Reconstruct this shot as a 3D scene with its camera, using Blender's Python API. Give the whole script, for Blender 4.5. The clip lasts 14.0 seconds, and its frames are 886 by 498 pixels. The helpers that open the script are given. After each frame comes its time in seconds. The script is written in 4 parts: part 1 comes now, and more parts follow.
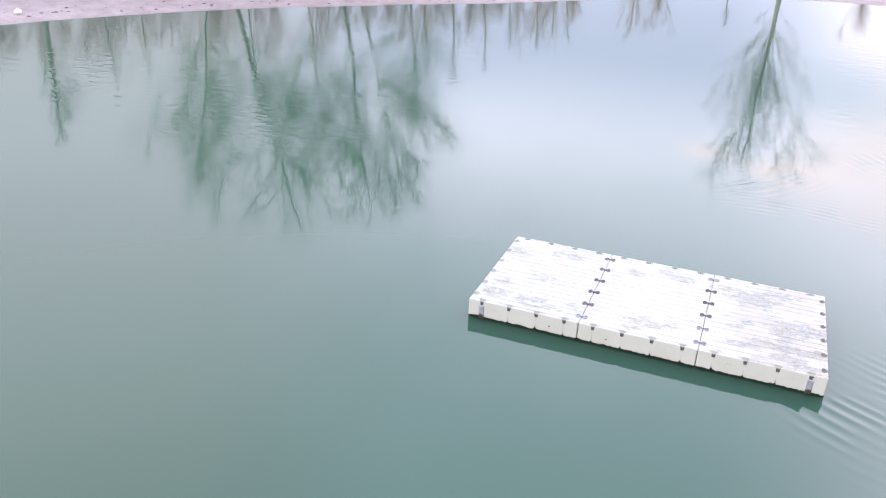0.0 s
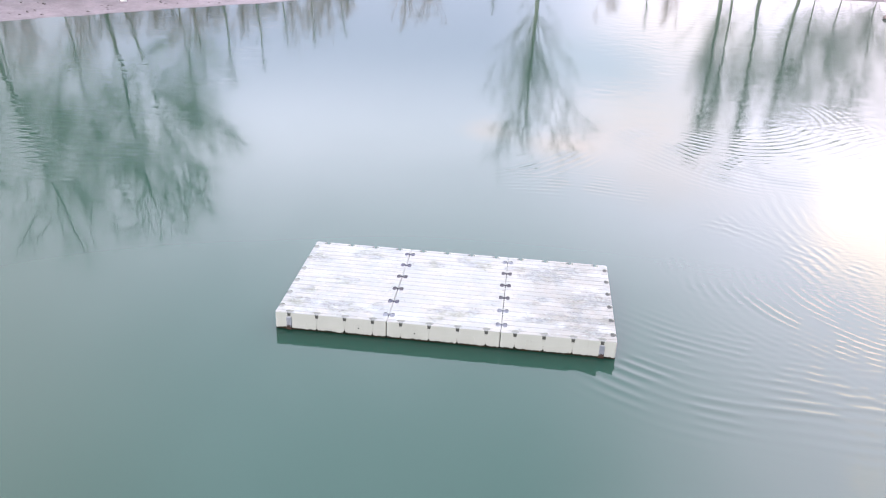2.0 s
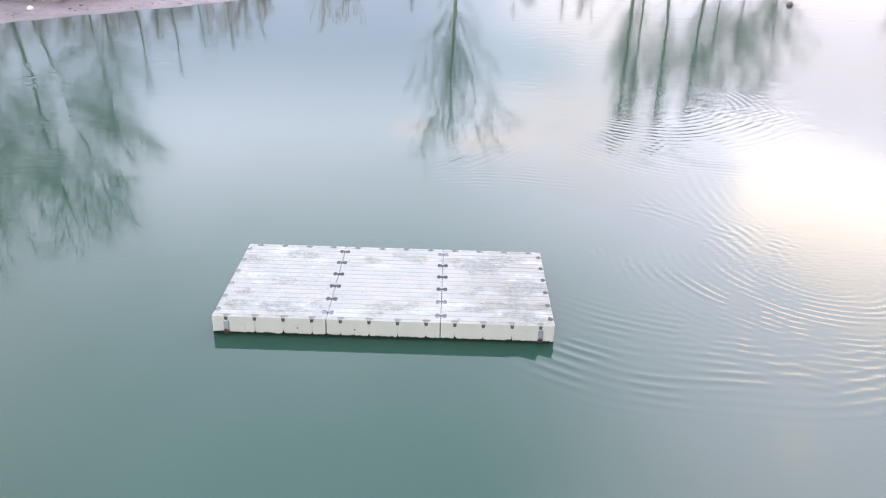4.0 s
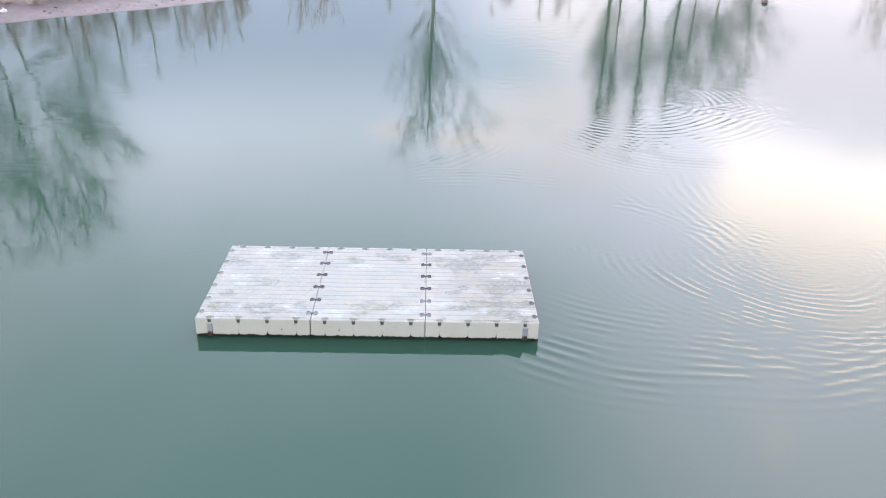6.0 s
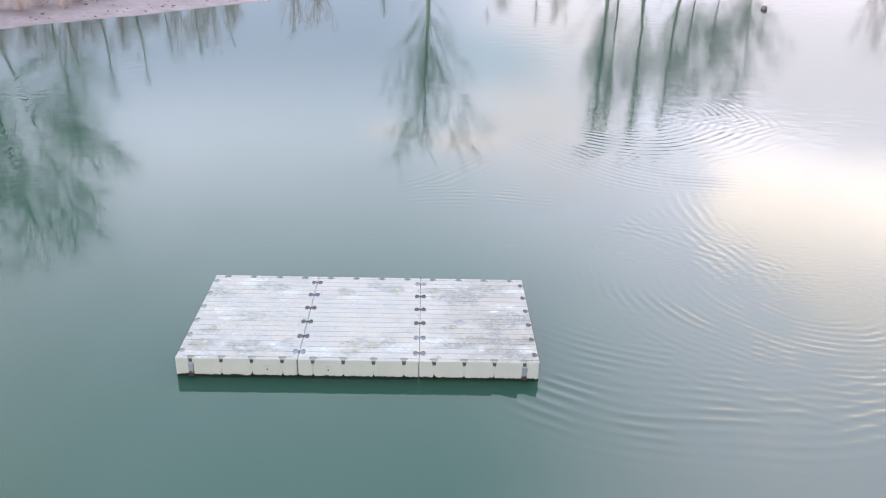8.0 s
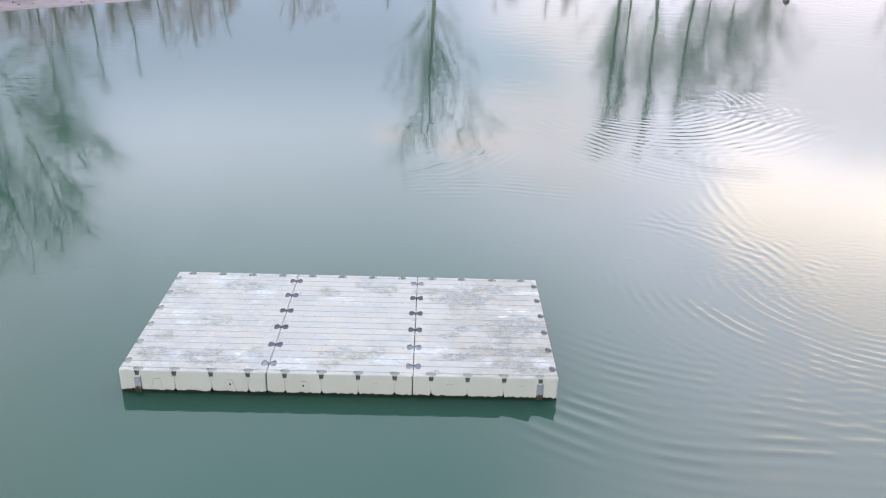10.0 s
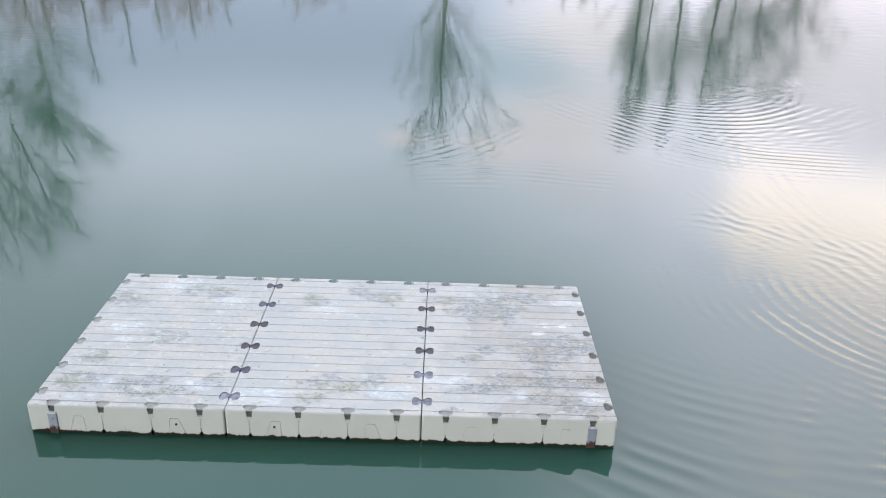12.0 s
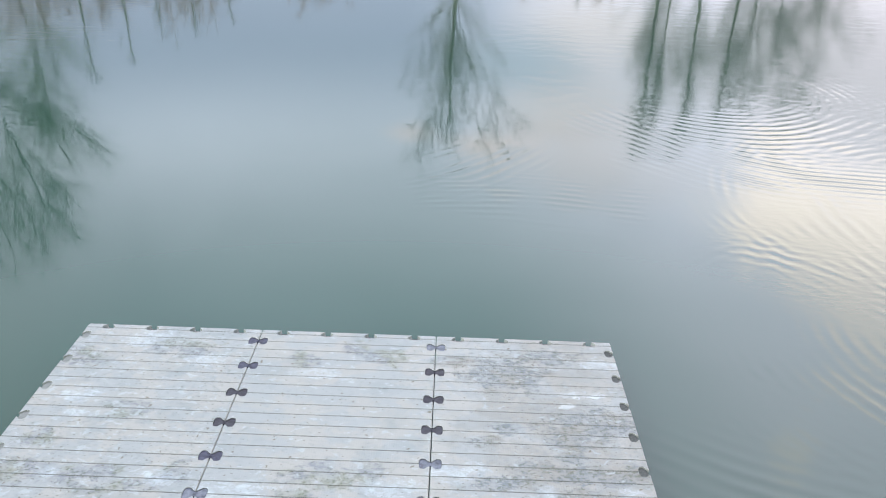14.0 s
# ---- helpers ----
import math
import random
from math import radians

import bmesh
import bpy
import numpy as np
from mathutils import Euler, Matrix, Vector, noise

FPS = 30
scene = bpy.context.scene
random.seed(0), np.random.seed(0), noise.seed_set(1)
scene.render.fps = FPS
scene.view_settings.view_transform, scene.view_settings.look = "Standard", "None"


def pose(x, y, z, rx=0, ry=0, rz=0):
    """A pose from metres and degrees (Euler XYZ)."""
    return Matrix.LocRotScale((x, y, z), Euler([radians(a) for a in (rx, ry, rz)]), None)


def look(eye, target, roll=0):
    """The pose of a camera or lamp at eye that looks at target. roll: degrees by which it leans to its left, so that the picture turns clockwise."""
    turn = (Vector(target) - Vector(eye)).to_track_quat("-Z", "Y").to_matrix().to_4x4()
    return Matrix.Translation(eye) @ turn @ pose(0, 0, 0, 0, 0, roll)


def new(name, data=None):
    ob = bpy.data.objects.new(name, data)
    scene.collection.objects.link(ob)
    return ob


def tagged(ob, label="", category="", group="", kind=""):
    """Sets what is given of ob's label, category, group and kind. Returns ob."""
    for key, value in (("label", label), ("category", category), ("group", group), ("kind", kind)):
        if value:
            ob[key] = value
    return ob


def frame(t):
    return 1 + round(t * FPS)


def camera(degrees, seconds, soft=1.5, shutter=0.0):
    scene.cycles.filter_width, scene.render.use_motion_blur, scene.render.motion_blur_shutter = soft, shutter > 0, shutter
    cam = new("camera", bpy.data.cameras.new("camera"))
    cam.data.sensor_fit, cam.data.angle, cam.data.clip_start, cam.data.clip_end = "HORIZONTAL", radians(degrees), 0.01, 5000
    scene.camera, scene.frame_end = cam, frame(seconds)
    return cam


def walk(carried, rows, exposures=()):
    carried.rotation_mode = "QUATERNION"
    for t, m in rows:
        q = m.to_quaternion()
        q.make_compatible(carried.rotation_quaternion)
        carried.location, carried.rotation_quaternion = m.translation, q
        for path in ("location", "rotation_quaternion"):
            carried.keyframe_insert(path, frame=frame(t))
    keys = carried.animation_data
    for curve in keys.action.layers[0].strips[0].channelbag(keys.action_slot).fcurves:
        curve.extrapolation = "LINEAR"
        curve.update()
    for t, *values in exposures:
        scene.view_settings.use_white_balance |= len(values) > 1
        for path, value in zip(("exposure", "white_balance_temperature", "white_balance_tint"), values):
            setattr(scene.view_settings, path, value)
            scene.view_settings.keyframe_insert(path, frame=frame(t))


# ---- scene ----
cam = camera(55.6, 14.0, 1.1)
PATH = [
    (0, (4.176, -12.754, 7.688), (3.549, -11.06, 6.829), 2.7),
    (0.5, (4.217, -12.763, 7.785), (3.7, -11.033, 6.926), 2.5),
    (1, (4.221, -12.757, 7.862), (3.823, -10.995, 7.004), 2.6),
    (1.5, (4.237, -12.767, 7.901), (3.955, -10.981, 7.046), 2.5),
    (2, (4.22, -12.768, 7.926), (4.046, -10.968, 7.07), 2.4),
    (2.5, (4.185, -12.808, 7.908), (4.093, -11.001, 7.056), 2.4),
    (3, (4.166, -12.845, 7.888), (4.116, -11.036, 7.036), 2.1),
    (5.5, (4.082, -12.918, 7.823), (4.108, -11.108, 6.972), 1.5),
    (6, (4.074, -12.907, 7.837), (4.112, -11.098, 6.987), 1.5),
    (6.5, (4.046, -12.873, 7.859), (4.089, -11.063, 7.008), 1.6),
    (7, (4.029, -12.669, 7.873), (4.08, -10.86, 7.023), 1.7),
    (7.5, (4.042, -12.366, 7.936), (4.095, -10.556, 7.087), 1.6),
    (8, (4.079, -11.931, 8.03), (4.129, -10.121, 7.18), 1.7),
    (8.2, (4.116, -11.729, 8.081), (4.162, -9.919, 7.232), 1.7),
    (10.5, (4.229, -9.174, 6.433), (4.261, -7.359, 5.593), 1.9),
    (11, (4.187, -8.451, 6.126), (4.212, -6.636, 5.287), 1.9),
    (11.5, (4.143, -7.763, 5.819), (4.164, -5.947, 4.982), 1.9),
    (12, (4.175, -7.15, 5.516), (4.189, -5.332, 4.682), 1.9),
    (12.5, (4.214, -6.517, 5.308), (4.22, -4.699, 4.474), 2.0),
    (13, (4.166, -5.939, 5.332), (4.166, -4.123, 4.494), 2.0),
    (13.5, (4.119, -5.504, 5.377), (4.119, -3.689, 4.536), 2.0),
    (14, (4.122, -5.425, 5.414), (4.118, -3.612, 4.569), 2.1),
]
walk(cam, [(t, look(eye, target, roll)) for t, eye, target, roll in PATH], exposures=[(0, 0.79, 6660, 19), (2, 0.65, 6610, 17), (5.5, 0.42, 6550, 12.5), (7.5, 0.34, 6490, 12.5), (10.5, 0.26, 6510, 11.5), (12.5, 0.16, 6500, 9.5), (14, 0.11, 6390, 6.8)])

# ---- light ----
world = bpy.data.worlds.new("evening_sky")
scene.world = world
world.use_nodes = True


class Graph:
    """Short hand for building a node tree."""

    def __init__(self, tree):
        self.tree = tree
        tree.nodes.clear()

    def node(self, kind):
        return self.tree.nodes.new(kind)

    def put(self, socket, value):
        if isinstance(value, bpy.types.NodeSocket):
            self.tree.links.new(value, socket)
        elif value is not None:
            if socket.type == "RGBA" and len(value) == 3:
                value = (*value, 1)
            socket.default_value = value

    def math(self, op, a, b=None, c=None, clamp=False):
        n = self.node("ShaderNodeMath")
        n.operation, n.use_clamp = op, clamp
        for s, v in zip(n.inputs, (a, b, c)):
            self.put(s, v)
        return n.outputs[0]

    def vec(self, op, a, b=None, c=None):
        n = self.node("ShaderNodeVectorMath")
        n.operation = op
        self.put(n.inputs[0], a)
        if b is not None:
            self.put(n.inputs[1], b)
        if c is not None:
            self.put(n.inputs[2], c)
        return n.outputs["Value"] if op in ("DISTANCE", "DOT_PRODUCT", "LENGTH") else n.outputs[0]

    def noise(self, vector, scale, detail=4.0, rough=0.55, distort=0.0):
        n = self.node("ShaderNodeTexNoise")
        self.put(n.inputs["Vector"], vector)
        n.inputs["Scale"].default_value = scale
        n.inputs["Detail"].default_value = detail
        n.inputs["Roughness"].default_value = rough
        n.inputs["Distortion"].default_value = distort
        return n.outputs["Fac"]

    def ramp(self, value, low, high, a=0.0, b=1.0):
        n = self.node("ShaderNodeMapRange")
        n.interpolation_type = "SMOOTHSTEP"
        for s, v in zip(n.inputs[:5], (value, low, high, a, b)):
            self.put(s, v)
        return n.outputs[0]

    def mix(self, fac, a, b, blend="MIX"):
        n = self.node("ShaderNodeMix")
        n.data_type, n.blend_type = "RGBA", blend
        self.put(n.inputs[0], fac)
        self.put(n.inputs[6], a)
        self.put(n.inputs[7], b)
        return n.outputs[2]

    def node_vector(self, value):
        n = self.node("ShaderNodeCombineXYZ")
        for socket in n.inputs:
            self.put(socket, value)
        return n.outputs[0]

    def scaled(self, vector, by):
        return self.vec("MULTIPLY", vector, by)


SUN_AZ, SUN_EL = 205.0, 20.0          # compass degrees from +y towards +x
SKY_GAIN = 1.0


def build_sky():
    g = Graph(world.node_tree)
    way = g.node("ShaderNodeTexCoord").outputs["Generated"]
    parts = g.node("ShaderNodeSeparateXYZ")
    g.put(parts.inputs[0], way)
    x, y, z = parts.outputs
    el = g.math("MULTIPLY", g.math("ARCSINE", z), 57.29578)
    # the bearing, which counts for less and less towards the zenith
    az = g.math("MULTIPLY", g.math("ARCTAN2", x, y), g.ramp(el, 84.0, 56.0, 0.0, 57.29578))
    sky = g.node("ShaderNodeTexSky")
    sky.sky_type, sky.sun_disc = "NISHITA", False
    sky.sun_elevation, sky.sun_rotation = radians(SUN_EL), radians(SUN_AZ)
    sky.air_density, sky.dust_density = 1.0, 1.6
    clear = g.scaled(sky.outputs[0], (0.10, 0.10, 0.10))
    soft = g.noise(g.scaled(way, (1, 1, 1.7)), 2.3, 5.0, 0.5, 0.4)
    fine = g.noise(g.scaled(way, (1, 1, 1.5)), 11.0, 6.0, 0.6, 0.3)

    def blob(a, e, wa, we, edge=0.55):
        da = g.math("DIVIDE", g.math("SUBTRACT", az, a), wa)
        de = g.math("DIVIDE", g.math("SUBTRACT", el, e), we)
        d = g.math("SQRT", g.math("ADD", g.math("MULTIPLY", da, da), g.math("MULTIPLY", de, de)))
        d = g.math("ADD", d, g.math("MULTIPLY", g.math("SUBTRACT", fine, 0.5), 1.3))
        return g.ramp(d, 1.0 + edge, 1.0 - edge)

    # a bright lilac veil of cloud fills the side of the sky ahead and thins out overhead
    ahead = g.ramp(g.vec("DOT_PRODUCT", way, (0.15, 0.83, 0.54)), 0.42, 0.90)
    veil = g.math("MULTIPLY", g.ramp(soft, 0.2, 0.75, 0.78, 1.0), ahead)
    c = g.mix(veil, clear, g.mix(g.ramp(el, 18.0, 42.0), g.mix(g.ramp(az, -5.0, 18.0), (3.2, 3.33, 3.95), (4.7, 4.6, 5.5)), g.mix(g.ramp(az, 0.0, 30.0), (3.3, 3.85, 4.5), (8.1, 7.4, 8.9))))
    blue = g.math("MULTIPLY", g.ramp(el, 19.0, 11.0), g.math("MULTIPLY", g.ramp(az, 9.0, -4.0), g.ramp(az, -45.0, -22.0)))
    c = g.mix(g.math("MULTIPLY", blue, 0.85), c, (1.42, 1.62, 2.24))
    c = g.mix(g.math("MULTIPLY", g.ramp(az, -20.0, -42.0), 0.9), c, g.mix(g.math("MULTIPLY", g.ramp(el, 14.0, 36.0), g.math("MULTIPLY", g.ramp(el, 62.0, 46.0), g.ramp(az, -85.0, -62.0))), (1.6, 1.68, 1.86), (3.2, 3.15, 3.5)))
    c = g.mix(g.math("MULTIPLY", blob(9, 13.5, 5, 3.0, 0.8), 0.6), c, (2.6, 2.4, 2.55))
    c = g.mix(g.math("MULTIPLY", blob(27, 10, 15, 6, 0.6), 0.9), c, (3.4, 3.1, 3.4))
    c = g.mix(g.math("MULTIPLY", blob(15.0, 10.5, 5.0, 3.5, 0.8), 0.5), c, (2.9, 2.95, 3.35))
    c = g.mix(g.math("MULTIPLY", blob(9.5, 9.6, 4.0, 1.7, 0.8), 0.75), c, (3.7, 3.35, 3.4))
    c = g.mix(g.math("MULTIPLY", blob(4.6, 12.4, 3.4, 1.7, 0.9), 0.75), c, (1.92, 2.26, 2.8))
    c = g.mix(g.math("MULTIPLY", blob(7.0, 15.4, 5.0, 1.3, 0.9), 0.5), c, (3.3, 3.0, 3.1))
    c = g.mix(g.math("MULTIPLY", blob(10, 18.5, 6, 2.2, 0.9), 0.5), c, (3.8, 3.2, 3.2))
    c = g.mix(g.math("MULTIPLY", blob(3.0, 17.8, 2.6, 0.8, 0.9), 0.55), c, (4.4, 3.5, 3.3))
    c = g.mix(g.math("MULTIPLY", blob(-2.6, 17.2, 1.6, 0.6, 0.9), 0.45), c, (4.0, 3.3, 3.2))
    # the bank of evening cloud: a steep near edge, a slanting upper edge, pink below
    wob = g.math("MULTIPLY", g.math("SUBTRACT", fine, 0.5), 7.0)
    edge = g.ramp(g.math("ADD", az, wob), 18.0, 22.0)
    slant = g.math("ADD", 13.3, g.math("MULTIPLY", az, 0.47))
    over = g.ramp(g.math("ADD", g.math("SUBTRACT", el, slant), wob), 1.2, -1.8)
    under = g.ramp(g.math("ADD", el, g.math("MULTIPLY", wob, 0.6)), 13.5, 20.0)
    bank = g.math("MULTIPLY", g.math("MULTIPLY", edge, over), g.math("MULTIPLY", under, g.ramp(az, 50.0, 40.0)))
    c = g.mix(g.math("MULTIPLY", bank, 0.95), c, g.mix(g.ramp(soft, 0.3, 0.65), (6.3, 5.45, 5.6), (7.0, 6.0, 5.7)))
    c = g.mix(g.math("MULTIPLY", blob(25, 20.5, 5.0, 2.6, 0.9), 0.26), c, (9.0, 7.6, 5.9))
    c = g.mix(g.math("MULTIPLY", blob(33, 19.0, 4.5, 2.4, 0.9), 0.35), c, (9.4, 8.0, 6.3))
    c = g.mix(g.math("MULTIPLY", blob(27.5, 34.5, 1.3, 1.0, 0.8), 0.38), c, (9.0, 7.6, 6.8))
    c = g.scaled(c, g.node_vector(g.ramp(el, 8.0, 19.0, 0.57, 1.0)))
    ground = g.ramp(el, 0.0, -3.0)
    c = g.mix(ground, c, (0.25, 0.26, 0.24))
    back = g.node("ShaderNodeBackground")
    g.put(back.inputs["Color"], c)
    back.inputs["Strength"].default_value = SKY_GAIN
    out = g.node("ShaderNodeOutputWorld")
    g.put(out.inputs[0], back.outputs[0])


build_sky()
sun = new("sun", bpy.data.lights.new("sun", "SUN"))
sun.data.energy, sun.data.angle, sun.data.color = 1.5, radians(14), (1.0, 0.93, 0.86)
_a, _e = radians(SUN_AZ), radians(SUN_EL)
sun.matrix_world = look((0, 0, 60), Vector((0, 0, 60)) - Vector((math.sin(_a) * math.cos(_e), math.cos(_a) * math.cos(_e), math.sin(_e))))


# ---- materials ----
def material(name):
    m = bpy.data.materials.new(name)
    m.use_nodes = True
    g = Graph(m.node_tree)
    b = g.node("ShaderNodeBsdfPrincipled")
    out = g.node("ShaderNodeOutputMaterial")
    g.put(out.inputs[0], b.outputs[0])
    return m, g, b


def bump(g, b, height, distance=1.0, strength=1.0):
    n = g.node("ShaderNodeBump")
    n.inputs["Strength"].default_value = strength
    n.inputs["Distance"].default_value = distance
    g.put(n.inputs["Height"], height)
    g.put(b.inputs["Normal"], n.outputs[0])


def place(g):
    return g.node("ShaderNodeNewGeometry").outputs["Position"]


def water_material():
    """Cloudy green water under a mirror by Fresnel, with the breeze in its fine relief."""
    m, g, b = material("green_lake_water")
    p = place(g)
    body = g.node("ShaderNodeBsdfDiffuse")
    g.put(body.inputs["Color"], g.mix(g.noise(p, 0.07, 3.0, 0.5), (0.0086, 0.0375, 0.0258), (0.0124, 0.0448, 0.0312)))
    gloss = g.node("ShaderNodeBsdfGlossy")
    gloss.inputs["Roughness"].default_value = 0.0
    fresnel = g.node("ShaderNodeFresnel")
    fresnel.inputs["IOR"].default_value = 1.333
    both = g.node("ShaderNodeMixShader")
    g.put(both.inputs[0], fresnel.outputs[0])
    g.put(both.inputs[1], body.outputs[0])
    g.put(both.inputs[2], gloss.outputs[0])
    parts = g.node("ShaderNodeSeparateXYZ")
    g.put(parts.inputs[0], p)
    x, y = parts.outputs[0], parts.outputs[1]
    # breeze: short wavelets in patches off to the west and livelier under the far bank to the east
    lap = g.math("SUBTRACT", g.noise(g.scaled(p, (1.5, 1.9, 1.0)), 1.0, 2.0, 0.6, 0.2), 0.5)
    gust = g.ramp(g.noise(g.scaled(p, (0.10, 0.32, 1.0)), 1.0, 2.0, 0.5), 0.38, 0.58, 0.3, 1.0)
    west = g.math("MULTIPLY", g.math("MULTIPLY", g.ramp(x, -3.0, -9.0), g.ramp(y, 2.0, 8.0)), gust)
    east = g.math("MULTIPLY", g.ramp(x, 1.0, 3.0), g.math("MULTIPLY", g.ramp(y, 10.0, 18.0), g.ramp(x, 6.5, 11.0, 0.0052, 0.0094)))
    total = g.math("MULTIPLY", lap, east)
    short = g.math("SUBTRACT", g.noise(g.scaled(p, (1.5, 4.2, 1.0)), 1.0, 1.0, 0.5, 0.2), 0.5)
    total = g.math("ADD", total, g.math("MULTIPLY", short, g.math("MULTIPLY", west, 0.0115)))
    chop = g.math("MULTIPLY", g.math("SUBTRACT", g.noise(g.scaled(p, (0.75, 1.3, 1.0)), 7.0, 3.0, 0.6), 0.5), 0.0024)
    total = g.math("ADD", total, g.math("MULTIPLY", chop, g.math("MULTIPLY", g.ramp(x, 6.0, 11.0), g.ramp(y, 12.0, 6.0))))
    n = g.node("ShaderNodeBump")
    n.inputs["Strength"].default_value = 1.0
    n.inputs["Distance"].default_value = 1.0
    g.put(n.inputs["Height"], total)
    g.put(gloss.inputs["Normal"], n.outputs[0])
    g.put(fresnel.inputs["Normal"], n.outputs[0])
    for node in list(m.node_tree.nodes):
        if node.type == "OUTPUT_MATERIAL":
            g.put(node.inputs[0], both.outputs[0])
    m.node_tree.nodes.remove(b)
    return m


# where the deck is soiled: x, y and half widths of each patch, in metres
GREY_PATCHES = [(0.15, 2.36, 0.21, 0.16), (0.37, 0.48, 0.29, 0.11), (0.84, 0.43, 0.13, 0.11), (1.45, 0.34, 0.17, 0.06), (1.14, 0.24, 0.13, 0.05), (1.11, 0.48, 0.13, 0.09),
                (1.03, 2.64, 0.14, 0.14), (1.06, 1.42, 0.15, 0.11), (0.38, 0.96, 0.14, 0.10), (1.42, 2.56, 0.17, 0.11), (1.76, 0.52, 0.13, 0.11), (2.63, 2.45, 0.11, 0.13),
                (3.54, 2.54, 0.17, 0.13), (3.15, 2.70, 0.10, 0.11), (3.05, 0.55, 0.25, 0.14), (3.33, 0.46, 0.07, 0.07), (2.89, 0.27, 0.17, 0.08), (3.52, 0.61, 0.14, 0.14)]
BROWN_PATCHES = [(5.69, 1.44, 0.38, 0.21), (5.46, 1.13, 0.22, 0.10), (5.63, 0.69, 0.44, 0.11), (5.38, 0.92, 0.14, 0.08), (4.93, 0.62, 0.14, 0.11), (4.29, 2.51, 0.20, 0.09),
                 (4.81, 2.31, 0.33, 0.25), (4.61, 1.13, 0.12, 0.07), (4.38, 0.12, 0.09, 0.04), (5.08, 0.73, 0.16, 0.08), (4.66, 0.53, 0.20, 0.09), (5.43, 0.37, 0.27, 0.10),
                 (5.73, 0.19, 0.20, 0.06), (5.36, 2.66, 0.29, 0.11), (4.81, 1.34, 0.10, 0.08)]
CHALK_PATCHES = [(0.67, 0.46, 0.09, 0.07), (1.63, 0.47, 0.13, 0.09), (0.47, 1.65, 0.15, 0.09), (0.52, 1.34, 0.15, 0.04), (1.61, 2.38, 0.16, 0.11), (0.78, 2.79, 0.22, 0.15),
                 (2.81, 2.17, 0.27, 0.08), (2.34, 0.27, 0.24, 0.13), (3.74, 0.43, 0.22, 0.10), (4.34, 0.66, 0.23, 0.11), (5.14, 0.42, 0.07, 0.07), (5.91, 0.43, 0.11, 0.09),
                 (5.91, 2.54, 0.23, 0.08), (5.61, 1.94, 0.16, 0.05)]


def plastic_material():
    """Weathered white polyethylene with grey grime, droppings and growth at the waterline."""
    m, g, b = material("weathered_white_plastic")
    p = place(g)
    parts = g.node("ShaderNodeSeparateXYZ")
    g.put(parts.inputs[0], p)
    x, _, z = parts.outputs
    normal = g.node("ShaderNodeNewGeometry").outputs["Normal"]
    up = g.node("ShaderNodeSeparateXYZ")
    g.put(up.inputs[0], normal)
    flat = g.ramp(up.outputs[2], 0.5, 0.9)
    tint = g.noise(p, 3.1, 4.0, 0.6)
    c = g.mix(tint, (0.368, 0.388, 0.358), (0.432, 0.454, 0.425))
    # upward faces coloured darker than the sides to hold down the sky's light
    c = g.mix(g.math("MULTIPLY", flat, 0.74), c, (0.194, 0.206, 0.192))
    q = g.scaled(p, (1.0, 1.35, 1.0))
    blush = g.ramp(g.noise(q, 2.2, 8.0, 0.72, 0.3), 0.44, 0.57)
    c = g.mix(g.math("MULTIPLY", flat, 0.42), c, g.mix(blush, (0.218, 0.245, 0.250), (0.282, 0.274, 0.242)))
    # ragged edges for all stains
    torn = g.math("MULTIPLY", g.math("SUBTRACT", g.noise(q, 4.5, 8.0, 0.74, 0.5), 0.5), 5.6)

    def patches(spots):
        """How deep a point lies within any of the patches, ragged at the rim."""
        total = None
        for cx, cy, rx, ry in spots:
            at = p if total is None else g.vec("MULTIPLY_ADD", total, (1e-5, 1e-5, 1e-5), p)
            d = g.vec("LENGTH", g.vec("MULTIPLY_ADD", at, (1 / rx, 1 / ry, 0.0), (-cx / rx, -cy / ry, 0.0)))
            d = g.ramp(g.math("ADD", d, torn), 1.6, 0.9)
            total = d if total is None else g.math("MAXIMUM", total, d)
        return total

    # shallow ribs across every strip, which hold the dirt like a comb
    rib = g.math("SINE", g.math("MULTIPLY", x, 6.28319 / 0.0225))
    held = g.ramp(g.noise(g.scaled(p, (1.2, 6.0, 1.0)), 1.0, 3.0, 0.6), 0.50, 0.62)
    comb = g.math("SUBTRACT", 1.1, g.math("MULTIPLY", g.ramp(rib, 0.6, -0.3), g.math("MULTIPLY", held, 0.5)))
    # a thin general film, greyer over the last module
    film = g.math("ADD", g.noise(q, 1.7, 9.0, 0.66, 0.25), g.ramp(x, 3.9, 5.4, 0.0, 0.13))
    film = g.math("MULTIPLY", g.ramp(film, 0.48, 0.70), flat)
    c = g.mix(g.math("MULTIPLY", g.math("MULTIPLY", film, comb), 0.46), c, g.mix(g.ramp(x, 3.9, 4.6), (0.17, 0.20, 0.20), (0.172, 0.170, 0.145)))
    crumb = g.ramp(g.noise(q, 13.0, 5.0, 0.7, 0.4), 0.42, 0.58, 0.30, 1.1)
    grey = g.math("MULTIPLY", g.math("MULTIPLY", patches(GREY_PATCHES), crumb), flat)
    c = g.mix(g.math("MULTIPLY", grey, 0.8), c, g.mix(g.ramp(g.noise(q, 2.6, 3.0), 0.45, 0.58), (0.150, 0.165, 0.180), (0.152, 0.166, 0.124)))
    brown = g.math("MULTIPLY", g.math("MULTIPLY", patches(BROWN_PATCHES), crumb), flat)
    c = g.mix(g.math("MULTIPLY", g.math("MULTIPLY", brown, comb), 0.8), c, g.mix(g.ramp(g.noise(q, 3.4, 3.0), 0.42, 0.60), (0.120, 0.138, 0.145), (0.150, 0.148, 0.122)))
